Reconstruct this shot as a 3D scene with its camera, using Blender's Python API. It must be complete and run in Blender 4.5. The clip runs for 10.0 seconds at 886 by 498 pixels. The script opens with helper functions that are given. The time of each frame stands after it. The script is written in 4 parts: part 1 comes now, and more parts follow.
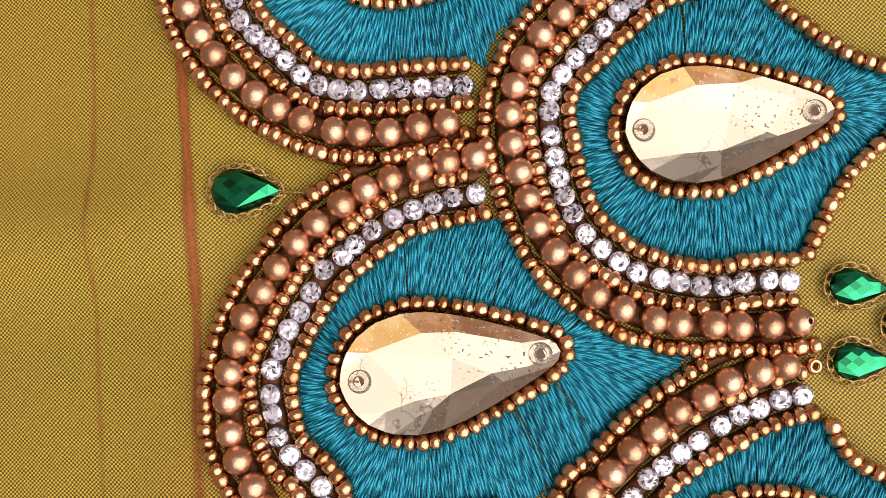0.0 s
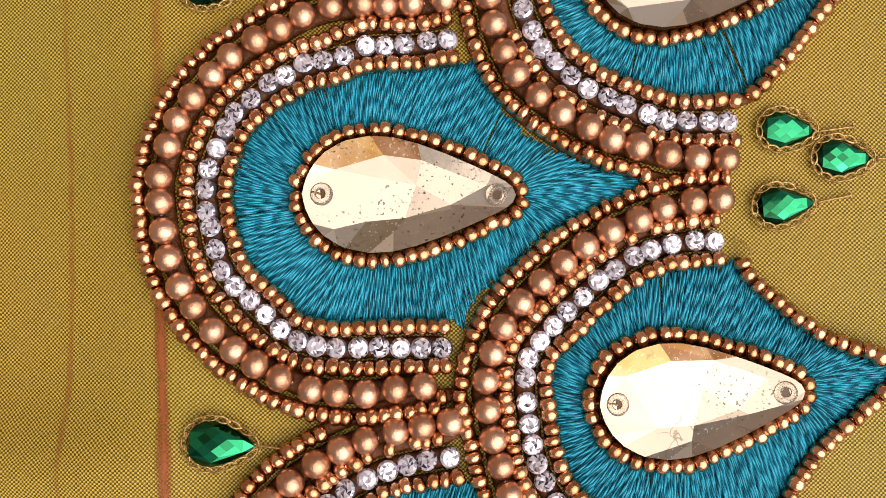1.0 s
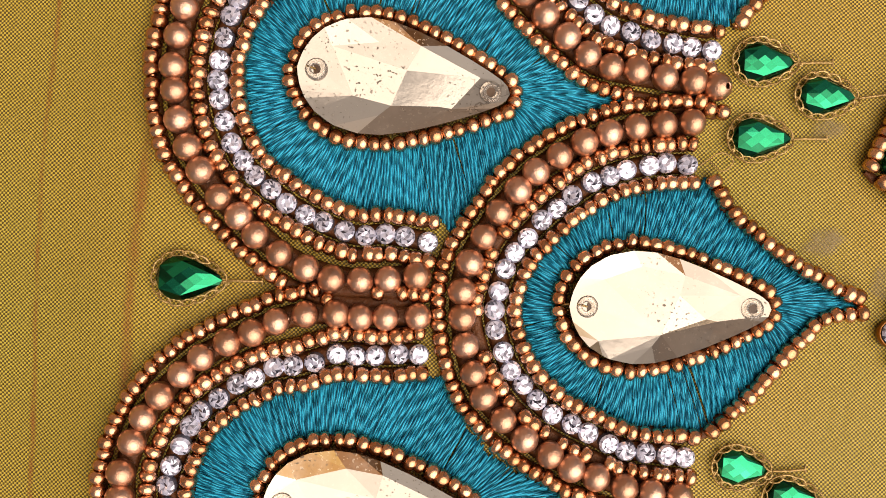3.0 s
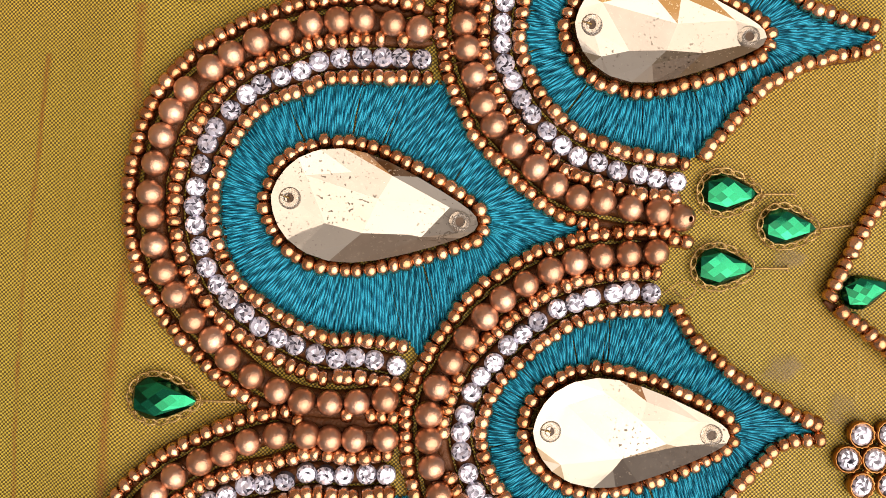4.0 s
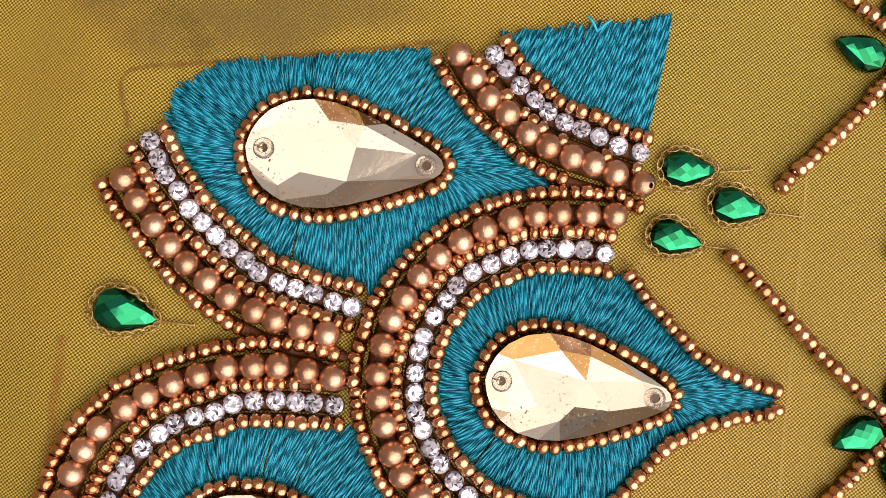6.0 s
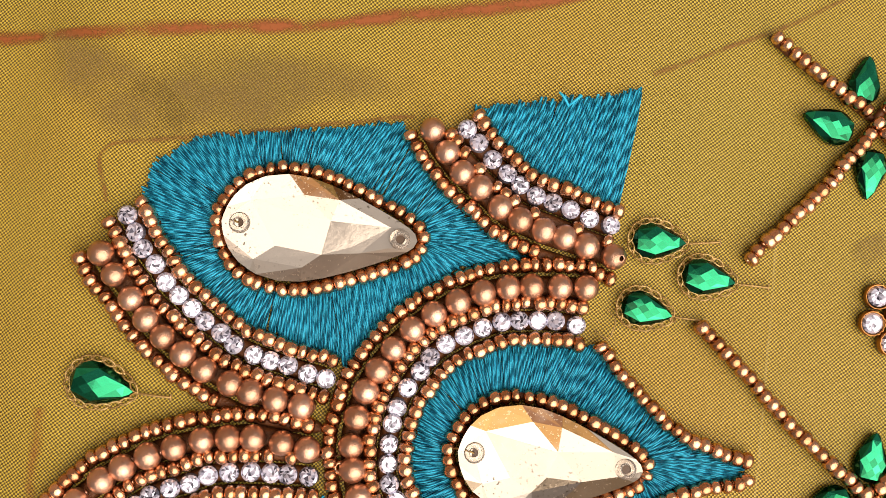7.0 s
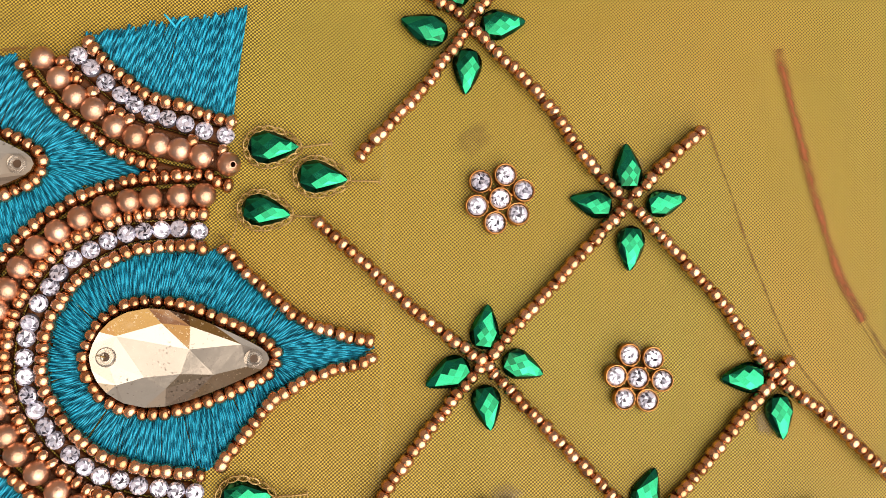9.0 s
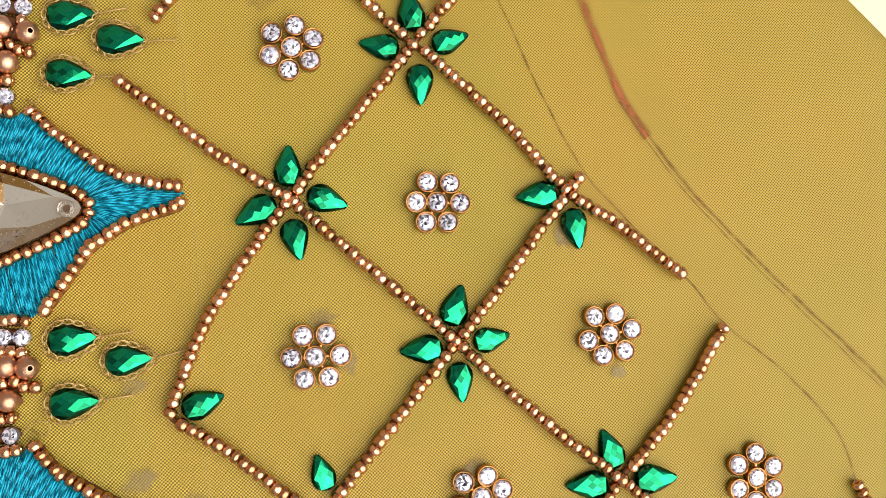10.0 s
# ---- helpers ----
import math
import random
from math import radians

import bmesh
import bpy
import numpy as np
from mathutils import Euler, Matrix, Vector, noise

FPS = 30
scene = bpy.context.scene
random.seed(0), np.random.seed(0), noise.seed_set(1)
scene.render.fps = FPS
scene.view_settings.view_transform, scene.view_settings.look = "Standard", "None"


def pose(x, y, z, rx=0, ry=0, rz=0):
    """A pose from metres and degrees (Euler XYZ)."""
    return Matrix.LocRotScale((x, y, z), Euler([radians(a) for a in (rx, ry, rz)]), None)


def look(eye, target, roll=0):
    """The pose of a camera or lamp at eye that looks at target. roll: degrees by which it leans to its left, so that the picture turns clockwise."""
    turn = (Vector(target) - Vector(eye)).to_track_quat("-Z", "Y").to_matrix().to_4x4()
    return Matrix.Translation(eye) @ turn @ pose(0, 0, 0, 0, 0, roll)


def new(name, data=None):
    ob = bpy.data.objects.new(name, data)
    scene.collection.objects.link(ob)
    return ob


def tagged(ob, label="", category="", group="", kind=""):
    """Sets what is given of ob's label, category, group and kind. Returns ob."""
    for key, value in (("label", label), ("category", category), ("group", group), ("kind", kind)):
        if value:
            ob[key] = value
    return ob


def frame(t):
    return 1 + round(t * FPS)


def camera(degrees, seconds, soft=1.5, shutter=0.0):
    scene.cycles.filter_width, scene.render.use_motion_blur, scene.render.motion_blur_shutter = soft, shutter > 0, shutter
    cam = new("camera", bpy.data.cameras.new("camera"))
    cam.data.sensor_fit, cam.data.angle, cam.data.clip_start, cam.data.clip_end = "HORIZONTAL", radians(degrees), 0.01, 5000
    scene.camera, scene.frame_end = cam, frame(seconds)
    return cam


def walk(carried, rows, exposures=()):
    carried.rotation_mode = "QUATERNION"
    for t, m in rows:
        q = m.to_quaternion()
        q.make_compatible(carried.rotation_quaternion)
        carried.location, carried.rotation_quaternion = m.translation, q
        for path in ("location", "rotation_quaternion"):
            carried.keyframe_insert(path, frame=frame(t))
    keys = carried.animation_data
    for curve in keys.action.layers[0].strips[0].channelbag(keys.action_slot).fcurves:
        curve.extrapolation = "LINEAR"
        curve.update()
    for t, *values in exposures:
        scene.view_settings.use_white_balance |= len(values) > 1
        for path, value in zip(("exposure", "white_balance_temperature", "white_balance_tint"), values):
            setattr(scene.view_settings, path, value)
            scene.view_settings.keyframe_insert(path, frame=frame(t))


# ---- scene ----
MM = 0.001
cam = camera(50.0, 10.0, soft=0.5)
# seconds, place in millimetres, turn in degrees
PATH = [
    (0.0, 12.33, -39.22, 98.09, 3.628, 1.861, -2.919),
    (0.5, 12.48, -20.76, 100.87, 3.049, 1.216, -1.510),
    (1.0, 13.09, -10.67, 100.40, 2.840, 0.252, -0.721),
    (1.5, 13.55, -2.77, 99.84, 2.704, -0.845, 0.159),
    (2.0, 13.98, 2.26, 102.07, 2.803, -0.426, 1.481),
    (2.5, 13.27, 12.04, 102.14, 2.318, -1.213, 2.322),
    (2.7, 11.50, 19.17, 102.23, 0.975, -2.060, 3.268),
    (3.8, 13.81, 39.24, 104.24, -0.413, -1.780, 4.460),
    (4.0, 14.22, 42.27, 105.31, -0.429, -1.854, 4.763),
    (4.5, 14.81, 50.57, 109.98, 0.142, -2.945, 5.902),
    (5.0, 16.42, 58.49, 109.48, 0.822, -3.030, 6.457),
    (5.5, 19.06, 65.57, 106.45, 1.876, -2.677, 6.715),
    (6.0, 18.77, 75.76, 108.22, 2.603, -2.806, 7.637),
    (6.2, 18.61, 77.75, 109.51, 2.823, -3.267, 7.870),
    (7.3, 23.86, 82.82, 110.86, 4.654, -2.886, 7.221),
    (7.5, 28.52, 81.49, 114.24, 5.489, -3.690, 6.596),
    (8.0, 35.38, 83.06, 119.56, 4.167, -6.537, 5.120),
    (8.5, 45.29, 78.38, 121.29, 4.223, -8.110, 3.378),
    (9.0, 55.51, 74.60, 121.21, 3.368, -8.059, 2.023),
    (9.5, 67.46, 59.57, 126.17, 4.507, -9.521, -1.449),
    (10.0, 76.98, 49.89, 132.06, 4.943, -9.240, -3.776),
]
EXPOSURES = [(0.0, 0.16, 7350, 19), (4.5, 0.18, 7350, 18), (6.0, 0.12, 7350, 18), (7.5, 0.34, 7350, 18), (9.0, 0.26, 7150, 15), (9.5, 0.32, 6950, 12), (10.0, 0.54, 6750, 8)]
walk(cam, [(t, pose(x * MM, y * MM, z * MM, rx, ry, rz)) for t, x, y, z, rx, ry, rz in PATH], EXPOSURES)

# ---- light: hazy daylight from the lower right ----
SUN_FROM = Vector((0.56, -0.46, 1.0)).normalized()
world = bpy.data.worlds.new("daylight")
scene.world = world
world.use_nodes = True
wn, wl = world.node_tree.nodes, world.node_tree.links
sky = wn.new("ShaderNodeTexSky")
sky.sky_type, sky.sun_disc = "NISHITA", False
sky.sun_elevation = math.asin(SUN_FROM.z)
sky.sun_rotation = math.atan2(SUN_FROM.x, SUN_FROM.y)
sky.dust_density, sky.air_density = 4.0, 1.0
haze = wn.new("ShaderNodeHueSaturation")
haze.inputs["Saturation"].default_value = 0.3
wl.new(sky.outputs[0], haze.inputs["Color"])
wl.new(haze.outputs[0], wn["Background"].inputs["Color"])
wn["Background"].inputs["Strength"].default_value = 0.065
sun_data = bpy.data.lights.new("sun", "SUN")
sun_data.energy, sun_data.angle, sun_data.color = 3.6, radians(84), (1.0, 0.91, 0.79)
sun = new("sun", sun_data)
sun.matrix_world = look(SUN_FROM, (0, 0, 0))


# ---- materials ----
def material(name):
    m = bpy.data.materials.new(name)
    m.use_nodes = True
    return m, m.node_tree.nodes, m.node_tree.links, m.node_tree.nodes["Principled BSDF"]


def set_in(node, **values):
    for key, value in values.items():
        node.inputs[key.replace("_", " ")].default_value = value


def maths(nodes, links, kind, a, b=None):
    n = nodes.new("ShaderNodeMath")
    n.operation = kind
    for slot, v in enumerate((a, b)):
        if v is None:
            continue
        if isinstance(v, (int, float)):
            n.inputs[slot].default_value = v
        else:
            links.new(v, n.inputs[slot])
    return n.outputs[0]


def noise_tex(nodes, links, coords, scale, detail=3.0, rough=0.5):
    n = nodes.new("ShaderNodeTexNoise")
    set_in(n, Scale=scale, Detail=detail, Roughness=rough)
    links.new(coords, n.inputs["Vector"])
    return n


def ramp(nodes, links, fac, stops):
    n = nodes.new("ShaderNodeValToRGB")
    els = n.color_ramp.elements
    while len(els) < len(stops):
        els.new(0.5)
    for e, (p, c) in zip(els, stops):
        e.position, e.color = p, (*c, 1)
    links.new(fac, n.inputs[0])
    return n.outputs[0]


def mix(nodes, links, fac, a, b, kind="MIX"):
    n = nodes.new("ShaderNodeMix")
    n.data_type, n.blend_type = "RGBA", kind
    for slot, v in ((0, fac), (6, a), (7, b)):
        if isinstance(v, (int, float)):
            n.inputs[slot].default_value = v
        elif isinstance(v, tuple):
            n.inputs[slot].default_value = (*v, 1)
        else:
            links.new(v, n.inputs[slot])
    return n.outputs[2]


def bump(nodes, links, bsdf, height, distance, strength=1.0):
    n = nodes.new("ShaderNodeBump")
    set_in(n, Strength=strength, Distance=distance)
    links.new(height, n.inputs["Height"])
    links.new(n.outputs[0], bsdf.inputs["Normal"])


def cloth_material():
    """Plain-woven shot silk: ochre warp, olive weft, threads 0.23 mm apart."""
    m, n, l, b = material("olive_silk")
    geo = n.new("ShaderNodeNewGeometry").outputs["Position"]
    warp = noise_tex(n, l, geo, 160, 2).outputs["Color"]
    bent = n.new("ShaderNodeMixRGB")
    bent.blend_type = "LINEAR_LIGHT"
    bent.inputs[0].default_value = 0.00018
    l.new(geo, bent.inputs[1])
    l.new(warp, bent.inputs[2])
    jolt = n.new("ShaderNodeMixRGB")
    jolt.blend_type = "LINEAR_LIGHT"
    jolt.inputs[0].default_value = 0.0001
    l.new(bent.outputs[0], jolt.inputs[1])
    l.new(noise_tex(n, l, geo, 800, 1).outputs["Color"], jolt.inputs[2])
    xyz = n.new("ShaderNodeSeparateXYZ")
    l.new(jolt.outputs[0], xyz.inputs[0])
    k = 2 * math.pi / 0.00047
    sx = maths(n, l, "SINE", maths(n, l, "MULTIPLY", xyz.outputs[0], k))
    sy = maths(n, l, "SINE", maths(n, l, "MULTIPLY", xyz.outputs[1], k * 1.04))
    weave = maths(n, l, "ADD", maths(n, l, "MULTIPLY", maths(n, l, "MULTIPLY", sx, sy), 0.5), 0.5)
    slub = noise_tex(n, l, geo, 900, 2)
    patch = noise_tex(n, l, geo, 22, 3)
    tone = noise_tex(n, l, geo, 70, 4, 0.6)
    weave = ramp(n, l, weave, [(0.24, (0, 0, 0)), (0.62, (1, 1, 1))])
    light = mix(n, l, ramp(n, l, patch.outputs["Fac"], [(0.35, (0, 0, 0)), (0.65, (1, 1, 1))]), (0.62, 0.425, 0.058), (0.55, 0.445, 0.06))
    dark = mix(n, l, patch.outputs["Fac"], (0.075, 0.04, 0.004), (0.055, 0.045, 0.005))
    col = mix(n, l, weave, dark, light)
    col = mix(n, l, maths(n, l, "MULTIPLY", slub.outputs["Fac"], 0.15), col, (0.36, 0.25, 0.04))
    col = mix(n, l, maths(n, l, "MULTIPLY", tone.outputs["Fac"], 0.2), col, (0.26, 0.19, 0.03))
    l.new(col, b.inputs["Base Color"])
    set_in(b, Roughness=0.46, Sheen_Weight=0.06, Sheen_Roughness=0.4)
    b.inputs["Specular IOR Level"].default_value = 0.42
    bump(n, l, b, maths(n, l, "ADD", weave, maths(n, l, "MULTIPLY", slub.outputs["Fac"], 0.5)), 0.0002)
    return m


def metal_bead(name, colour, dark, rough, metallic, spots, dents=0.00012):
    """Lacquered metallic bead: colour differs from bead to bead, thin worn patches."""
    m, n, l, b = material(name)
    info = n.new("ShaderNodeObjectInfo")
    co = n.new("ShaderNodeTexCoord").outputs["Object"]
    grain = noise_tex(n, l, co, 1100, 4, 0.6)
    wear = noise_tex(n, l, n.new("ShaderNodeNewGeometry").outputs["Position"], spots, 3, 0.7)
    col = mix(n, l, info.outputs["Random"], colour, dark)
    col = mix(n, l, ramp(n, l, wear.outputs["Fac"], [(0.58, (0, 0, 0)), (0.72, (0.6, 0.6, 0.6))]), col, tuple(c * 0.6 for c in dark))
    l.new(col, b.inputs["Base Color"])
    r = maths(n, l, "ADD", maths(n, l, "MULTIPLY", grain.outputs["Fac"], 0.12), rough)
    l.new(r, b.inputs["Roughness"])
    set_in(b, Metallic=metallic)
    bump(n, l, b, grain.outputs["Fac"], dents, 0.6)
    return m


def thread_material(name, colour, dark, rough, metallic=0.0):
    m, n, l, b = material(name)
    geo = n.new("ShaderNodeNewGeometry")
    fibre = noise_tex(n, l, geo.outputs["Position"], 3500, 2)
    broad = noise_tex(n, l, geo.outputs["Position"], 180, 3)
    col = mix(n, l, geo.outputs["Random Per Island"], colour, dark)
    col = mix(n, l, maths(n, l, "MULTIPLY", broad.outputs["Fac"], 0.5), col, dark)
    l.new(col, b.inputs["Base Color"])
    set_in(b, Roughness=rough, Metallic=metallic)
    b.inputs["Specular IOR Level"].default_value = 0.3
    bump(n, l, b, fibre.outputs["Fac"], 0.00016)
    return m


def floss_material(name, colour, dark, light):
    """Loosely twisted silk floss: plies wind round every strand, their shade and highlights painted in."""
    m, n, l, b = material(name)
    geo = n.new("ShaderNodeNewGeometry")
    ply = n.new("ShaderNodeAttribute")
    ply.attribute_name = "ply"
    xyz = n.new("ShaderNodeSeparateXYZ")
    l.new(ply.outputs["Vector"], xyz.inputs[0])
    broad = noise_tex(n, l, geo.outputs["Position"], 180, 3)
    fibre = noise_tex(n, l, geo.outputs["Position"], 1500, 2)
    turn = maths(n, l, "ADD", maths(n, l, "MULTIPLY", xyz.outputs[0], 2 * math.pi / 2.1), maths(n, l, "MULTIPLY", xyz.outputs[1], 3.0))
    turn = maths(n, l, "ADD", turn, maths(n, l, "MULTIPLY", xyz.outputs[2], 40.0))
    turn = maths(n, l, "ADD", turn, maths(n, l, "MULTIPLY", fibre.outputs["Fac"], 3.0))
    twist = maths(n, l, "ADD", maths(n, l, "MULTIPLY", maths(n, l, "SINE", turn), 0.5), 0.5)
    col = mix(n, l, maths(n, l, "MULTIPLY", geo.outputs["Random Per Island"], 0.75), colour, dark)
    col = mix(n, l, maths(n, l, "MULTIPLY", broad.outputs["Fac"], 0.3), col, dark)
    # groove shade and ridge highlights of the twist, mixed into the colour
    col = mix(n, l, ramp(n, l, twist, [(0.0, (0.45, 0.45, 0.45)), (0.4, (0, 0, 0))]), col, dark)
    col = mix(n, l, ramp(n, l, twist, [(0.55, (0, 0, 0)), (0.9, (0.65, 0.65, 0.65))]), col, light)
    l.new(col, b.inputs["Base Color"])
    set_in(b, Roughness=0.4)
    b.inputs["Specular IOR Level"].default_value = 0.16
    bump(n, l, b, twist, 0.00016)
    return m


def gem_material(name, facets, rough, metallic, speck=0.0):
    """Foil-backed cut glass under a clear coat: each mirror facet's reflection is painted into its base colour."""
    m, n, l, b = material(name)
    geo = n.new("ShaderNodeNewGeometry")
    cloud = noise_tex(n, l, geo.outputs["Position"], 260, 3, 0.6)
    glint_ramp = n.new("ShaderNodeValToRGB")
    els = glint_ramp.color_ramp.elements
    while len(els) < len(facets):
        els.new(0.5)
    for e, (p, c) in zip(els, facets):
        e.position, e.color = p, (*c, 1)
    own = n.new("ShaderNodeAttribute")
    own.attribute_name = "facet_glint"
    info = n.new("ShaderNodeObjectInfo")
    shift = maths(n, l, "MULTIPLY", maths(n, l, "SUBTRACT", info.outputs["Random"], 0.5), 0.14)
    l.new(maths(n, l, "ADD", own.outputs["Fac"], shift), glint_ramp.inputs[0])
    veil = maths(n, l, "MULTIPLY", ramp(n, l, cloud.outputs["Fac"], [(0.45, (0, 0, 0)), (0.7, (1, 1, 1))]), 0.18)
    col = mix(n, l, veil, glint_ramp.outputs[0], facets[-1][1])
    set_in(b, Metallic=metallic, Coat_Weight=0.12, Coat_Roughness=0.02)
    if speck:
        pos = geo.outputs["Position"]
        dots = noise_tex(n, l, pos, 3000, 1, 0.3)
        zone = noise_tex(n, l, pos, 120, 2)
        d = maths(n, l, "MULTIPLY", ramp(n, l, dots.outputs["Fac"], [(0.67, (0, 0, 0)), (0.70, (1, 1, 1))]), ramp(n, l, zone.outputs["Fac"], [(0.46, (0, 0, 0)), (0.58, (1, 1, 1))]))
        col = mix(n, l, maths(n, l, "MULTIPLY", d, speck), col, (0.04, 0.03, 0.02))
        # hair-fine cracks in the foil, in a few places only
        crack = n.new("ShaderNodeTexVoronoi")
        crack.feature = "DISTANCE_TO_EDGE"
        set_in(crack, Scale=210.0, Randomness=1.0)
        twisted = n.new("ShaderNodeMixRGB")
        twisted.blend_type = "LINEAR_LIGHT"
        twisted.inputs[0].default_value = 0.002
        l.new(pos, twisted.inputs[1])
        l.new(noise_tex(n, l, pos, 500, 2).outputs["Color"], twisted.inputs[2])
        l.new(twisted.outputs[0], crack.inputs["Vector"])
        spot = noise_tex(n, l, pos, 75, 2)
        c = maths(n, l, "MULTIPLY", ramp(n, l, crack.outputs["Distance"], [(0.0, (1, 1, 1)), (0.022, (0, 0, 0))]), ramp(n, l, spot.outputs["Fac"], [(0.61, (0, 0, 0)), (0.66, (1, 1, 1))]))
        col = mix(n, l, maths(n, l, "MULTIPLY", c, 0.7), col, (0.10, 0.07, 0.05))
        # pale dust, thickest on the darker-toned facets
        dust = noise_tex(n, l, pos, 2400, 2, 0.7)
        pale = maths(n, l, "MULTIPLY", ramp(n, l, dust.outputs["Fac"], [(0.60, (0, 0, 0)), (0.66, (1, 1, 1))]), maths(n, l, "SUBTRACT", 1.0, own.outputs["Fac"]))
        col = mix(n, l, maths(n, l, "MULTIPLY", pale, 0.3), col, (0.75, 0.68, 0.56))
        ripple = noise_tex(n, l, pos, 300, 4, 0.65)
        bump(n, l, b, ripple.outputs["Fac"], 0.00004, 0.5)
        r = maths(n, l, "ADD", maths(n, l, "MULTIPLY", maths(n, l, "ADD", d, pale), 0.3), rough)
        l.new(r, b.inputs["Roughness"])
    else:
        b.inputs["Roughness"].default_value = rough
    l.new(col, b.inputs["Base Color"])
    return m


def mark_material(name, colour, strength, scale, rough=0.7):
    """Chalk, pencil, dried glue, smudge or painted fold shade lying in the weave: patchy, thinning out to its rim, the
    cloth showing through.
    """
    m, n, l, b = material(name)
    geo = n.new("ShaderNodeNewGeometry").outputs["Position"]
    fade = n.new("ShaderNodeAttribute")
    fade.attribute_name = "body"
    g = noise_tex(n, l, geo, scale, 3, 0.65)
    fine = noise_tex(n, l, geo, 2600, 1)
    a = maths(n, l, "MULTIPLY", ramp(n, l, g.outputs["Fac"], [(0.25, (0, 0, 0)), (0.65, (1, 1, 1))]), strength)
    a = maths(n, l, "MULTIPLY", a, maths(n, l, "ADD", fine.outputs["Fac"], 0.35))
    a = maths(n, l, "MULTIPLY", a, fade.outputs["Fac"])
    l.new(a, b.inputs["Alpha"])
    set_in(b, Base_Color=(*colour, 1), Roughness=rough)
    return m


def set_body(ob, values):
    layer = ob.data.attributes.new("body", "FLOAT", "POINT")
    layer.data.foreach_set("value", values)
    return ob


def plain_material(name, a, c, rough, scale):
    m, n, l, b = material(name)
    geo = n.new("ShaderNodeNewGeometry").outputs["Position"]
    g = noise_tex(n, l, geo, scale, 5, 0.6)
    l.new(mix(n, l, g.outputs["Fac"], a, c), b.inputs["Base Color"])
    b.inputs["Roughness"].default_value = rough
    bump(n, l, b, g.outputs["Fac"], 0.0002, 0.4)
    return m


CLOTH = cloth_material()
PEARL = metal_bead("rose_gold_pearl", (0.70, 0.445, 0.335), (0.50, 0.285, 0.19), 0.31, 1.0, 420, 0.00018)
SEED = metal_bead("copper_gold_bead", (0.78, 0.455, 0.285), (0.47, 0.225, 0.11), 0.18, 1.0, 700)
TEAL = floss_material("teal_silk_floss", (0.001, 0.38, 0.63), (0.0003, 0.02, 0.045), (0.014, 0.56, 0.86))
COUCH = thread_material("brown_thread_and_row_shade", (0.17, 0.06, 0.018), (0.09, 0.03, 0.01), 0.5)
ZARI = thread_material("gold_zari_thread", (0.64, 0.47, 0.21), (0.26, 0.16, 0.05), 0.32, 0.55)
# stops run from painted dark and amber reflections to painted bright ones
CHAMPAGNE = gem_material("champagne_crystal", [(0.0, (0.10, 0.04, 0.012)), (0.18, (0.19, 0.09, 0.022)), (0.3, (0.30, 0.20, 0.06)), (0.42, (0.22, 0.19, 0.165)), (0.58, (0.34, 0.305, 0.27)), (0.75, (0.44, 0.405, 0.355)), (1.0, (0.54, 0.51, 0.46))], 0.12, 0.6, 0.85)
# dark to white stops stand in for what the facets would reflect
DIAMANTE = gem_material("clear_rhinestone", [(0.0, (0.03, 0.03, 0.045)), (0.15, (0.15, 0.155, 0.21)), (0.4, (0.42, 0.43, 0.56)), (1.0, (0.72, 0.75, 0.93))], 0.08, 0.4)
# greens from shaded to lit facet, chosen per facet by its painted tone
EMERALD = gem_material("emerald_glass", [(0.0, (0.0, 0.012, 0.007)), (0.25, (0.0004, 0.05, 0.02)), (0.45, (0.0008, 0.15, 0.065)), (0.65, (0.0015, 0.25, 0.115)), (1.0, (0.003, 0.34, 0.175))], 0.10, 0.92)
RIM = plain_material("clear_rim", (0.95, 0.92, 0.88), (0.85, 0.80, 0.74), 0.04, 500)
set_in(RIM.node_tree.nodes["Principled BSDF"], Transmission_Weight=0.92, IOR=1.45)
HOLE = plain_material("drilled_hole", (0.10, 0.05, 0.02), (0.04, 0.02, 0.01), 0.4, 900)
GOLD_CUP = metal_bead("gilded_cup", (0.50, 0.25, 0.09), (0.36, 0.16, 0.05), 0.24, 1.0, 500)
CHALK = mark_material("red_chalk", (0.26, 0.07, 0.014), 1.7, 150)
FAINT = mark_material("faint_red_chalk", (0.30, 0.10, 0.02), 0.62, 260)
PENCIL = mark_material("brown_pencil", (0.21, 0.095, 0.018), 1.0, 500)
PALE = mark_material("pale_crease", (0.62, 0.52, 0.2), 0.4, 400)
GLUE = mark_material("dried_glue", (0.24, 0.18, 0.08), 0.8, 160, 0.55)
SMUDGE_AND_FOLD = mark_material("smudge_and_fold_shade", (0.19, 0.125, 0.035), 0.65, 90)
FLOOR = plain_material("pale_floor", (0.78, 0.62, 0.52), (0.70, 0.54, 0.44), 0.5, 30)
UNSEEN_WALL = plain_material("unseen_wall_brown", (0.26, 0.19, 0.14), (0.20, 0.14, 0.10), 0.8, 5)


# ---- shared shapes and helpers ----
def vec2(p):
    return np.array(p, float)


def spline(points, step=0.15):
    """A smooth line through the points, sampled evenly."""
    p = vec2(points)
    p = np.vstack([2 * p[0] - p[1], p, 2 * p[-1] - p[-2]])
    u = np.linspace(0, 1, 24, endpoint=False)[:, None]
    out = []
    for a, b, c, d in zip(p, p[1:], p[2:], p[3:]):
        out.append(0.5 * (2 * b + (c - a) * u + (2 * a - 5 * b + 4 * c - d) * u**2 + (3 * b - a - 3 * c + d) * u**3))
    return even(np.vstack([*out, p[-2:-1]]), step)


def lengths(p):
    return np.r_[0, np.cumsum(np.linalg.norm(np.diff(p, axis=0), axis=1))]


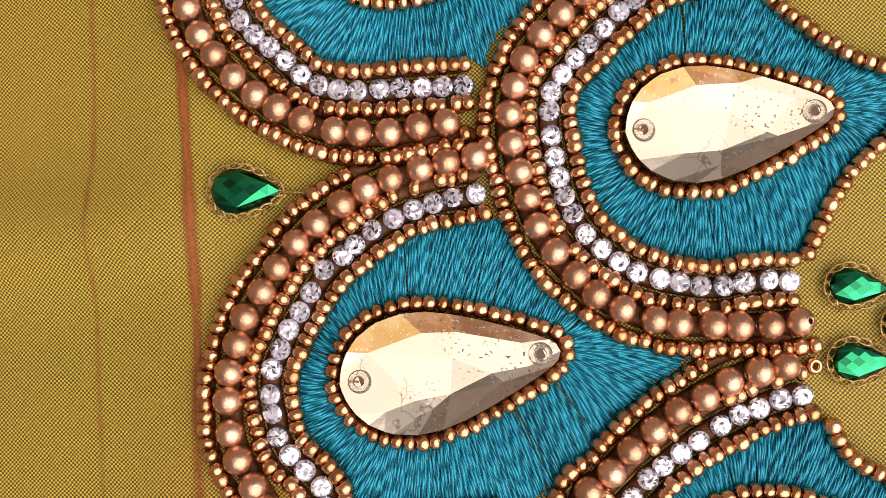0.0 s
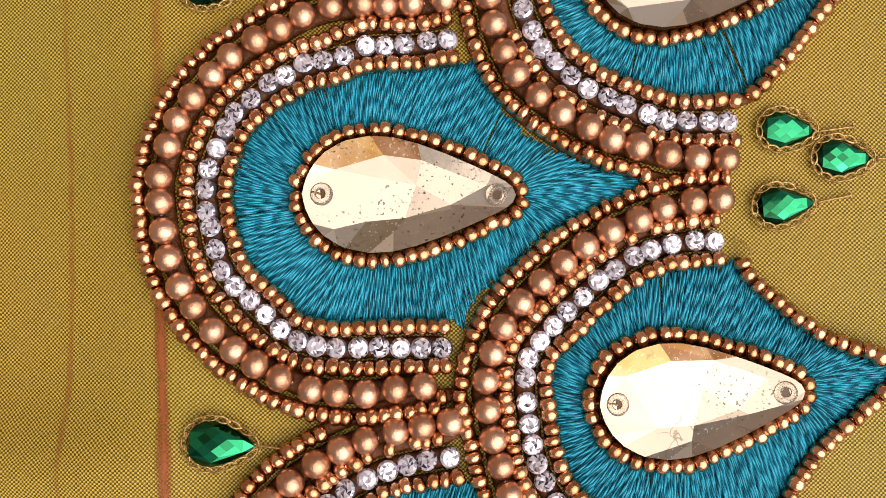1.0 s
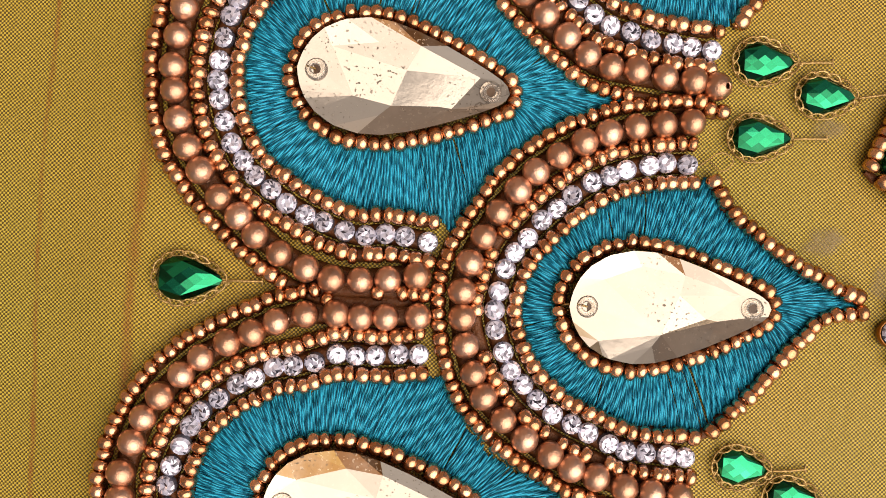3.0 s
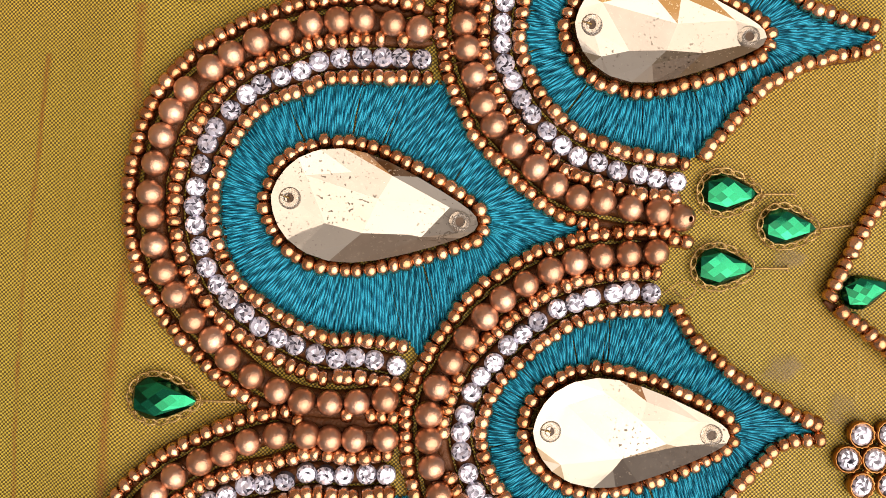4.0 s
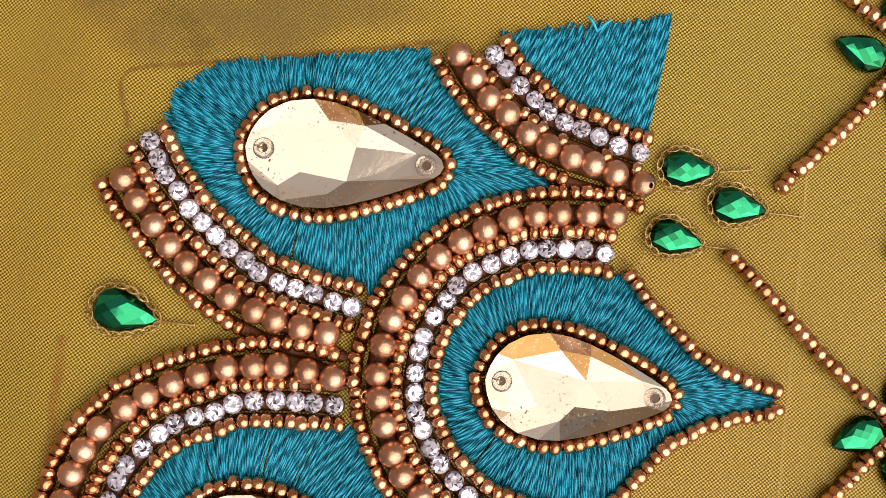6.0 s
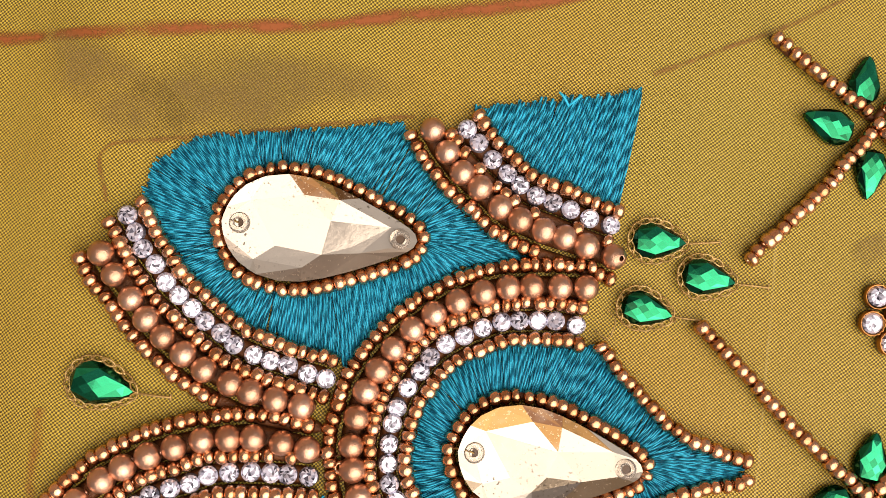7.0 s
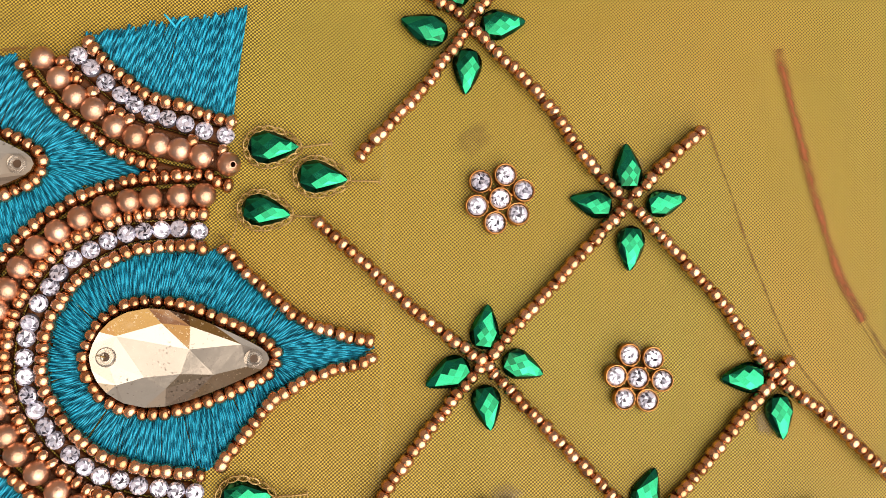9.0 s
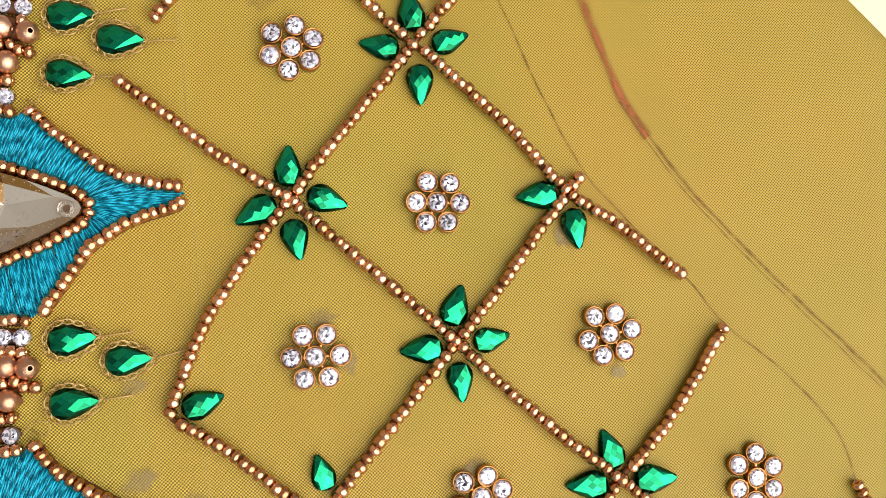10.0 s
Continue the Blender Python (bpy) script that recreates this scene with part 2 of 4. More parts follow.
def even(p, step):
    s = lengths(p)
    t = np.linspace(0, s[-1], max(2, int(s[-1] / step) + 1))
    return np.c_[np.interp(t, s, p[:, 0]), np.interp(t, s, p[:, 1])]


def smooth(p, times=6):
    p = p.copy()
    for _ in range(times):
        p[1:-1] = 0.25 * p[:-2] + 0.5 * p[1:-1] + 0.25 * p[2:]
    return p


def aside(p, d):
    """The line moved by d to its left."""
    t = np.gradient(smooth(p, 20), axis=0)
    t /= np.linalg.norm(t, axis=1)[:, None] + 1e-9
    return even(smooth(p + d * np.c_[-t[:, 1], t[:, 0]], 8), 0.15)


def round_aside(loop, d):
    """A closed line moved by d to its left, closed again."""
    p = even(np.vstack([loop, loop[:1]]), 0.1)[:-1]
    n = len(p)
    p = np.vstack([p, p, p])
    t = np.gradient(smooth(p, 10), axis=0)
    t /= np.linalg.norm(t, axis=1)[:, None] + 1e-9
    q = smooth(p + d * np.c_[-t[:, 1], t[:, 0]], 10)[n : 2 * n]
    return even(np.vstack([q, q[:1]]), 0.1)


def extend(points, before, after):
    p = vec2(points)
    a, b = p[0] - p[1], p[-1] - p[-2]
    first = [p[0] + a / np.linalg.norm(a) * before] if before else []
    last = [p[-1] + b / np.linalg.norm(b) * after] if after else []
    return np.array([*first, *p, *last])


def mesh_object(name, verts, faces, mat, parent=None, at=(0, 0, 0), flat=True):
    """A mesh given in millimetres about the point at."""
    me = bpy.data.meshes.new(name)
    me.from_pydata((np.array(verts, float) - np.array(at, float)) * MM, [], faces)
    me.materials.append(mat)
    if not flat:
        me.shade_smooth()
    ob = new(name, me)
    ob.parent = parent
    return ob


def shared_mesh(name, bm, mat, flat=False, facets=0.0, tone=None):
    """facets: the angle past which neighbouring faces count as two facets, each with a painted reflection tone of its
    own: tone(centre in mm, normal, random).
    """
    me = bpy.data.meshes.new(name)
    bmesh.ops.recalc_face_normals(bm, faces=bm.faces)
    if facets:
        facet_glint = bm.faces.layers.float.new("facet_glint")
        rnd, seen = random.Random(len(bm.verts) * 31 + int(facets * 1000) + len(bpy.data.meshes)), set()
        for f in bm.faces:
            if f in seen:
                continue
            value, todo = tone(f.calc_center_median() / MM, f.normal, rnd) if tone else rnd.random(), [f]
            while todo:
                g = todo.pop()
                if g in seen:
                    continue
                seen.add(g)
                g[facet_glint] = value
                todo += [h for e in g.edges if e.calc_face_angle(9) < facets for h in e.link_faces if h not in seen]
    bm.to_mesh(me)
    bm.free()
    me.materials.append(mat)
    if not flat:
        me.shade_smooth()
    return me


def thing(name, at, label, category, group="", kind=""):
    ob = new(name)
    ob.empty_display_size = 0.004
    ob.location = Vector(at) * MM
    return tagged(ob, label, category, group, kind)


def piece(name, me, parent, m, label=""):
    ob = new(name, me)
    ob.parent = parent
    ob.matrix_basis = m
    return tagged(ob, label) if label else ob


def revolve(profile, segs, axis="z"):
    """profile: radius, height; closed round the axis."""
    bm = bmesh.new()
    rings = []
    for r, z in profile:
        ring = []
        for i in range(segs):
            a = 2 * math.pi * i / segs
            x, y = r * math.cos(a) * MM, r * math.sin(a) * MM
            ring.append(bm.verts.new((x, y, z * MM) if axis == "z" else (z * MM, x, y)))
        rings.append(ring)
    for a, b in zip(rings, rings[1:]):
        for i in range(segs):
            bm.faces.new((a[i], a[(i + 1) % segs], b[(i + 1) % segs], b[i]))
    return bm, rings


def seed_mesh(radius, half, hole, squash):
    prof = [(hole, -half * 0.8), (hole + 0.18, -half), (radius * 0.72, -half * 0.93), (radius * 0.92, -half * 0.62), (radius, -half * 0.1), (radius * 0.97, half * 0.4), (radius * 0.78, half * 0.88), (hole + 0.18, half), (hole, half * 0.8)]
    bm, rings = revolve(prof, 12, "x")
    for v in bm.verts:
        v.co.z *= squash
    for i in range(12):
        bm.faces.new((rings[0][i], rings[-1][i], rings[-1][(i + 1) % 12], rings[0][(i + 1) % 12]))
    return shared_mesh("seed_bead", bm, SEED)


def pearl_mesh(radius, hole):
    prof = []
    for i in range(11):
        a = math.pi * (i / 10)
        prof.append((max(radius * math.sin(a), hole), -radius * 0.97 * math.cos(a)))
    prof = [(hole, -radius * 0.8)] + prof + [(hole, radius * 0.8)]
    bm, _ = revolve(prof, 18, "x")
    return shared_mesh("pearl", bm, PEARL)


def chaton_mesh(radius, twist, rise, seed):
    """Round foil-backed rhinestone: girdle, crown kites, and a star of long facets that meet at the sunk culet."""
    rnd = random.Random(seed)
    bm = bmesh.new()
    n = 8

    def ring(count, r, z, start, spread=0.0):
        out = []
        for i in range(count):
            a = 2 * math.pi * (i + start) / count + twist
            k = r * radius * rnd.uniform(1 - spread, 1 + spread)
            out.append(bm.verts.new((k * math.cos(a) * MM, k * math.sin(a) * MM, rise * z * rnd.uniform(0.98, 1.02) * MM)))
        return out

    base, gird = ring(2 * n, 1.0, 0.0, 0), ring(2 * n, 1.0, 0.62, 0)
    crown, star = ring(2 * n, 0.78, 0.90, 0.5, 0.02), ring(n, 0.42, 0.94, 0.25, 0.08)
    top = bm.verts.new((rnd.uniform(-0.12, 0.12) * radius * MM, rnd.uniform(-0.12, 0.12) * radius * MM, rise * 0.84 * MM))
    for i in range(2 * n):
        j = (i + 1) % (2 * n)
        bm.faces.new((base[i], base[j], gird[j], gird[i]))
        bm.faces.new((gird[i], gird[j], crown[i]))
        bm.faces.new((gird[j], crown[j], crown[i]))
    for i in range(n):
        j = (i + 1) % n
        a, b, c = crown[2 * i], crown[2 * i + 1], crown[(2 * i + 2) % (2 * n)]
        for f in ((a, b, star[i]), (b, c, star[i]), (c, star[j], star[i]), (star[i], star[j], top)):
            bm.faces.new(f)

    # sparkle painted as random facet tones; the upright side painted dark
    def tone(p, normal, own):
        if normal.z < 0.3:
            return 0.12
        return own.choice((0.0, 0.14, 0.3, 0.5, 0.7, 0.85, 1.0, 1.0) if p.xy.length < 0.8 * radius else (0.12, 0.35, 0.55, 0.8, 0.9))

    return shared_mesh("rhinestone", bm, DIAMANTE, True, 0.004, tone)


TEAR = [(0, 0), (0.012, 0.22), (0.045, 0.48), (0.1, 0.71), (0.19, 0.91), (0.31, 1.0), (0.42, 0.98), (0.54, 0.87), (0.67, 0.7), (0.8, 0.5), (0.9, 0.33), (0.955, 0.22), (0.985, 0.13), (1, 0)]


def tear_outline(length, half, n=120):
    """Outline of a drop from its round end (at the origin) to its point, anticlockwise."""
    up = np.array([(u * length, w * half) for u, w in TEAR])
    p = np.vstack([up[::-1], (up * [1, -1])[1:]])
    s = lengths(p)
    t = np.linspace(0, s[-1], n, endpoint=False)
    return np.c_[np.interp(t, s, p[:, 0]), np.interp(t, s, p[:, 1])]


def hull_mesh(name, points, mat, tone):
    bm = bmesh.new()
    for p in points:
        bm.verts.new([c * MM for c in p])
    bmesh.ops.convex_hull(bm, input=bm.verts)
    loose = [v for v in bm.verts if not v.link_faces]
    bmesh.ops.delete(bm, geom=loose, context="VERTS")
    return shared_mesh(name, bm, mat, True, 0.05, tone)


def crystal_mesh(length, half, seed):
    """Large foil-backed sew-on drop: upright girdle, a broad table, and the mirror facets of its back round it."""
    rnd = random.Random(seed)
    bm = bmesh.new()
    pts = [(x, y, 0.0) for x, y in tear_outline(length, half, 64)]
    for u, w, z in [(0.15, 0.42, 0.40), (0.38, 0.68, 0.52), (0.57, 0.60, 0.60), (0.85, 0.22, 0.50), (0.86, -0.16, 0.48), (0.72, -0.30, 0.78), (0.42, -0.66, 0.70), (0.17, -0.60, 0.36), (0.11, -0.05, 0.28)]:
        pts.append((u * length + rnd.uniform(-0.5, 0.5), (w + rnd.uniform(-0.07, 0.07)) * half, z + rnd.uniform(-0.04, 0.04)))
    for u, w, z in [(0.30, -0.45, 0.74), (0.48, -0.42, 1.04), (0.52, 0.18, 0.98), (0.66, -0.26, 0.90)]:
        pts.append((u * length + rnd.uniform(-0.8, 0.8), (w + rnd.uniform(-0.1, 0.1)) * half, z + rnd.uniform(-0.05, 0.05)))
    for p in pts:
        bm.verts.new([c * MM for c in p])
    bmesh.ops.convex_hull(bm, input=bm.verts)
    bmesh.ops.delete(bm, geom=[v for v in bm.verts if not v.link_faces], context="VERTS")
    bm.normal_update()
    bmesh.ops.delete(bm, geom=[f for f in bm.faces if f.normal.z < -0.98], context="FACES")
    for v in bm.verts:
        v.co.z = 2.25 * MM - v.co.z
    for e in [e for e in bm.edges if e.is_boundary]:
        a, b = e.verts
        low = [bm.verts.new((v.co.x, v.co.y, 0.0)) for v in (a, b)]
        bm.faces.new((a, b, low[1], low[0]))
    bmesh.ops.remove_doubles(bm, verts=bm.verts, dist=1e-6)
    amber_glint = seed % 2

    # reflections painted by place: amber along the top, grey at lower right, bright elsewhere
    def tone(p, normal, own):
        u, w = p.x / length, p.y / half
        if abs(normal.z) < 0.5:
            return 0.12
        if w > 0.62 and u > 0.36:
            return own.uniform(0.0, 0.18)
        if w > 0.5 and amber_glint:
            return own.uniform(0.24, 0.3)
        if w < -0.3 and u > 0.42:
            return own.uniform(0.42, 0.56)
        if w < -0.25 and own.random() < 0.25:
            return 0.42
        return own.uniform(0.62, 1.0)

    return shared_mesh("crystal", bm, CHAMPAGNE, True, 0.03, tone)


def drop_gem_mesh(length, half, seed):
    """Small emerald-green drop: upright girdle, sloping crown and a domed table cut in rows of lozenges."""
    rnd = random.Random(seed)
    pts = []
    for x, y in tear_outline(length, half, 30):
        pts += [(x, y, 0), (x, y, 0.5)]
    outline = np.array(TEAR)
    for row in range(8):
        u = 0.08 + 0.11 * row
        wide = 0.84 * np.interp(u, outline[:, 0], outline[:, 1])
        for w in ((-0.78, -0.26, 0.26, 0.78) if row % 2 else (-0.52, 0.0, 0.52)):
            if abs(w) < wide:
                z = 1.32 - 0.36 * w * w - 2.0 * (u - 0.42) ** 2
                pts.append((u * length, w * half, z + rnd.uniform(-0.004, 0.004)))
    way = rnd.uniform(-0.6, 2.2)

    # paints one side of the gem as lit and the steep crown as shaded
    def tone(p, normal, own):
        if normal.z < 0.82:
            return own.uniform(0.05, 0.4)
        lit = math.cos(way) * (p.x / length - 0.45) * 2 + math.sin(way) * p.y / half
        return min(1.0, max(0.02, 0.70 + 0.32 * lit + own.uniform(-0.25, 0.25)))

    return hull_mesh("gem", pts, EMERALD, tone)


SEEDS = [seed_mesh(r, h, 0.34, q) for r, h, q in ((0.97, 0.68, 1.0), (0.94, 0.62, 0.96), (1.0, 0.74, 0.98), (0.91, 0.70, 1.04), (0.96, 0.57, 1.0))]
PEARLS = [pearl_mesh(r, 0.33) for r in (1.54, 1.49, 1.57)]
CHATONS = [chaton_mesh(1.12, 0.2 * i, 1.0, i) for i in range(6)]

PLACED = {}


def free_spot(x, y, r, share, row):
    """Whether a bead of radius r fits at x, y beside the other rows; keeps it if so."""
    cx, cy = int(x // 4), int(y // 4)
    for i in range(cx - 1, cx + 2):
        for j in range(cy - 1, cy + 2):
            for a, b, s, other in PLACED.get((i, j), ()):
                if other != row and math.hypot(a - x, b - y) < share * (r + s):
                    return False
    PLACED.setdefault((cx, cy), []).append((x, y, r, row))
    return True


def tube(points, radius, sides=5, wide=1.0):
    """Vertices and faces of a tube along 3D points, wide times as broad as high."""
    p = np.array(points, float)
    t = np.gradient(p, axis=0)
    t /= np.linalg.norm(t, axis=1)[:, None] + 1e-9
    side = np.cross(t, (0, 0, 1.0))
    side /= np.linalg.norm(side, axis=1)[:, None] + 1e-9
    up = np.cross(side, t)
    wide = np.broadcast_to(wide, len(p))
    verts, faces = [], []
    for i in range(len(p)):
        for k in range(sides):
            a = 2 * math.pi * k / sides
            verts.append(p[i] + radius * (wide[i] * math.cos(a) * side[i] + math.sin(a) * up[i]))
    for i in range(len(p) - 1):
        for k in range(sides):
            a, b = i * sides + k, i * sides + (k + 1) % sides
            faces.append((a, b, b + sides, a + sides))
    return verts, faces


RND = random.Random(7)


def bead_row(name, line, kind, parent, at, label, share=0.8, pitch=None):
    """A couched thread along the line, broadened as painted shade, with its beads as parts."""
    origin = np.array(at, float)
    sizes = {"pearl": (1.46, 2.98), "seed": (0.8, 1.31), "rhinestone": (1.12, 2.22)}
    radius, step = sizes[kind]
    step = pitch or step
    thin = line[:: max(1, int(0.6 / 0.15))]
    if len(thin) < 3:
        thin = line
    # thread flattened into a wide band; its brown stands in for shade between beads
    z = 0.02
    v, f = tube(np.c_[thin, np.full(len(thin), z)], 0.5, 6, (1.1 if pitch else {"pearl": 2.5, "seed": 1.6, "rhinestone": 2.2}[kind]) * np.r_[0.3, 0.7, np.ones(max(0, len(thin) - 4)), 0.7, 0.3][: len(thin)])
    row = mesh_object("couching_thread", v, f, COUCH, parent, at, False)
    if label:
        tagged(row, label)
    s = lengths(line)
    step = s[-1] / max(1, round(s[-1] / step))
    spots = [(i + 0.5 + RND.uniform(-0.07, 0.07)) * step for i in range(round(s[-1] / step))]
    for at_s in spots:
        x, y = np.interp(at_s, s, line[:, 0]), np.interp(at_s, s, line[:, 1])
        x2, y2 = np.interp(at_s + 0.4, s, line[:, 0]), np.interp(at_s + 0.4, s, line[:, 1])
        x1, y1 = np.interp(at_s - 0.4, s, line[:, 0]), np.interp(at_s - 0.4, s, line[:, 1])
        ang = math.degrees(math.atan2(y2 - y1, x2 - x1))
        jx, jy = RND.gauss(0, 0.08), RND.gauss(0, 0.08)
        if not free_spot(x + jx, y + jy, radius, share, row.name):
            continue
        if kind == "pearl":
            me, zz, turn = RND.choice(PEARLS), 1.5, (0, RND.uniform(-12, 12), ang + RND.uniform(-14, 14))
            if x > 42.5 and at_s == spots[-1]:
                turn = (0, -62, ang if abs(ang) < 90 else ang + 180)
        elif kind == "seed":
            me, zz, turn = RND.choice(SEEDS), 0.9 + RND.uniform(0, 0.12), (RND.uniform(0, 360), RND.uniform(-10, 10), ang + RND.gauss(0, 9))
        else:
            me, zz, turn = RND.choice(CHATONS), 0.35, (RND.uniform(-16, 16), RND.uniform(-16, 16), RND.uniform(0, 360))
        p = np.array((x + jx, y + jy, zz)) - origin
        m = pose(*(p * MM), *turn)
        if kind == "seed":
            m = m @ Matrix.Diagonal((RND.uniform(0.88, 1.08), *[RND.uniform(0.93, 1.06)] * 2, 1))
        piece({"pearl": "pearl", "seed": "seed_bead", "rhinestone": "rhinestone"}[kind], me, row, m)
    return row


def stitches(pairs, parent, at, lift=0.5, wide=0.15):
    """Satin stitches, each a flat rounded strand from one end to the other, arched over the padding."""
    verts, faces, ply = [], [], []
    cross = ((-1.0, 0.0), (-0.5, 1.0), (0.5, 1.0), (1.0, 0.0))
    for (ax, ay), (bx, by), z, w in pairs:
        dx, dy = bx - ax, by - ay
        d = math.hypot(dx, dy)
        if d < 0.4:
            continue
        nx, ny = -dy / d, dx / d
        bow = RND.gauss(0, 0.03)
        base, own = len(verts), RND.random()
        for k in range(6):
            u = k / 5
            h = z + lift * (1 - (2 * u - 1) ** 4) * min(1.0, d / 3)
            off = bow * math.sin(math.pi * u)
            for c, up in cross:
                verts.append((ax + dx * u + nx * (c * w + off), ay + dy * u + ny * (c * w + off), h + up * w))
                ply += [d * u, c, own]
        for k in range(5):
            for c in range(3):
                a = base + 4 * k + c
                faces.append((a, a + 1, a + 5, a + 4))
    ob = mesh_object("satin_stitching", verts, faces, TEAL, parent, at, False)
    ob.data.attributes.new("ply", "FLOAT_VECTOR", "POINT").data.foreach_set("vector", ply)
    return ob


def ring_pairs(outline, ring):
    """Stitch ends: along the outline, and square on to the ring."""
    o = even(np.vstack([outline, outline[:1]]), 0.02)
    pairs = []
    for step, z, wide in ((0.34, 0.0, 0.17), (0.33, 0.18, 0.137)):
        at_s = 0.0
        while at_s < len(o) * 0.02:
            i = min(len(o) - 1, int(at_s / 0.02))
            p = o[i]
            q = ring[np.argmin(np.linalg.norm(ring - p, axis=1))]
            way = (p - q) / (np.linalg.norm(p - q) + 1e-9)
            p = p + way * RND.gauss(0.05, 0.22)
            pairs.append((tuple(p), tuple(q - way * 0.4 + np.array((RND.gauss(0, 0.08), RND.gauss(0, 0.08)))), z + RND.uniform(0, 0.07), wide * RND.uniform(0.88, 1.08)))
            at_s += step * (RND.uniform(1.5, 2.0) if RND.random() < 0.12 else RND.uniform(0.85, 1.15))
    return pairs


# ---- setting: cloth, table, added unseen wall ----
def cloth_height(x, y):
    """Height of the silk: faint puckers, and a slack margin with one soft fold beyond the petals."""
    z = 0.22 * noise.noise((x / 24, y / 24, 0.3)) + 0.12 * noise.noise((x / 9, y / 9, 5.3))
    z += 0.14 * noise.noise((x / 40, y / 6, 2.2)) + 0.10 * noise.noise((x / 5, y / 45, 7.7))
    left = min(1.0, max(0.0, (-13 - x) / 12))
    z += left * 0.6 * noise.noise((x / 30, y / 14, 9.1)) - 0.2 * max(0.0, min(30, -14 - x)) * left
    z += left * 3.0 * math.exp(-(((y + 29) / 5.5) ** 2))
    return z - 0.2


def cloth_sheet():
    """Stretched silk; its cut edge runs slantwise past the lattice."""
    n = np.array((0.724, 0.690))
    t = np.array((-n[1], n[0]))
    us = np.r_[np.linspace(-420, -120, 31)[:-1], np.arange(-120, 185.9, 2.5), 185.8]
    vs = np.r_[np.linspace(-320, -130, 20)[:-1], np.arange(-130, 131, 2.5), np.linspace(133, 320, 20)]
    verts, faces = [], []
    for u in us:
        for v in vs:
            x, y = n * u + t * v
            verts.append((x, y, cloth_height(x, y)))
    w = len(vs)
    for i in range(len(us) - 1):
        for j in range(w - 1):
            faces.append((i * w + j, (i + 1) * w + j, (i + 1) * w + j + 1, i * w + j + 1))
    ob = mesh_object("ground", verts, faces, CLOTH, None, (0, 0, 0), False)
    thick = ob.modifiers.new("thickness", "SOLIDIFY")
    thick.thickness, thick.offset = 0.0003, -1
    return tagged(ob, "olive and ochre shot-silk cloth stretched flat under the beadwork", "cloth", kind="structure")


cloth_sheet()
bm = bmesh.new()
bmesh.ops.create_cube(bm, size=1.0, matrix=Matrix.Translation((0, 0, -0.062)) @ Matrix.Diagonal((6, 6, 0.1, 1)))
tagged(new("floor", shared_mesh("floor", bm, FLOOR, True)), "pale pinkish smooth floor under the cloth", "floor", kind="structure")
# out-of-view wall, added so beads and stones reflect something dark at upper left
bm = bmesh.new()
bmesh.ops.create_cube(bm, size=1.0, matrix=pose(-0.92, 0.88, 1.488, 0, 0, 45) @ Matrix.Diagonal((4.4, 0.1, 3.0, 1)))
tagged(new("unseen_dark_wall", shared_mesh("unseen_dark_wall", bm, UNSEEN_WALL, True)), "unseen plain brown wall added to darken reflections", "wall", kind="structure")


def ribbon(name, points, width, mat, label, wobble=0.15):
    line = spline(points, 0.8)
    t = np.gradient(line, axis=0)
    t /= np.linalg.norm(t, axis=1)[:, None] + 1e-9
    nrm = np.c_[-t[:, 1], t[:, 0]]
    verts, faces, body = [], [], []
    for i, (p, q) in enumerate(zip(line, nrm)):
        w = width * (1 + 0.5 * noise.noise((i * 0.11, width, 3.0)))
        o = wobble * noise.noise((i * 0.2, width, 8.0))
        for c in (-0.7, 0, 0.7):
            x, y = p + q * (c * w + o)
            verts.append((x, y, cloth_height(x, y) + 0.2))
            body.append(1.0 if c == 0 else 0.0)
        if i:
            faces += [(3 * i - 3, 3 * i, 3 * i + 1, 3 * i - 2), (3 * i - 2, 3 * i + 1, 3 * i + 2, 3 * i - 1)]
    return tagged(set_body(mesh_object(name, verts, faces, mat), body), label, "drawn line", kind="structure")


def blot(x, y, rx, ry, turn, mat, label):
    verts, faces, body = [(x, y, 0.12)], [], [1.0]
    for k, share in enumerate((0.55, 1.0)):
        for i in range(28):
            a = 2 * math.pi * i / 28
            r = share * (1 + 0.5 * noise.noise((x + 1.3 * math.cos(a), y + 1.3 * math.sin(a), 2.0)))
            c, s = r * rx * math.cos(a), r * ry * math.sin(a)
            t = radians(turn)
            verts.append((x + c * math.cos(t) - s * math.sin(t), y + c * math.sin(t) + s * math.cos(t), 0.12))
            body.append(1.0 - k)
            j = (i + 1) % 28
            faces.append((0, i + 1, j + 1) if k == 0 else (i + 1, i + 29, j + 29, j + 1))
    return tagged(set_body(mesh_object("stain", verts, faces, mat), body), label, "stain", kind="structure")


ribbon("chalk_line", [(-17.6, 6), (-17.4, -5), (-17.1, -17), (-16.5, -35), (-17, -62)], 1.1, CHALK, "red-brown chalk line along the petals")
ribbon("chalk_line", [(-17.5, 66), (-17.0, 42), (-17.6, 26.5), (-17.8, 14.3), (-17.4, -5), (-17.1, -17), (-16.5, -35), (-17, -62)], 1.4, FAINT, "smudged red-brown chalk line on the cloth")
ribbon("chalk_line", [(-48, 105), (-20.8, 109.2), (-7.7, 111.6), (5.6, 113.8), (18.9, 117.1), (32.5, 120.7), (46.3, 125.5), (66, 135)], 1.6, CHALK, "broad red chalk curve above the cut petals")
ribbon("chalk_line", [(118, 112), (122.5, 95.9), (124.5, 89.1), (127.4, 81.3), (131, 75)], 1.5, CHALK, "broad red chalk stroke near the cloth edge")
ribbon("pencil_line", [(127.4, 81.3), (135.2, 69.2), (143.3, 59.5), (151.5, 50.6), (165.5, 36.1), (176, 22)], 0.6, PENCIL, "thin brown pencil curve near the cloth edge")
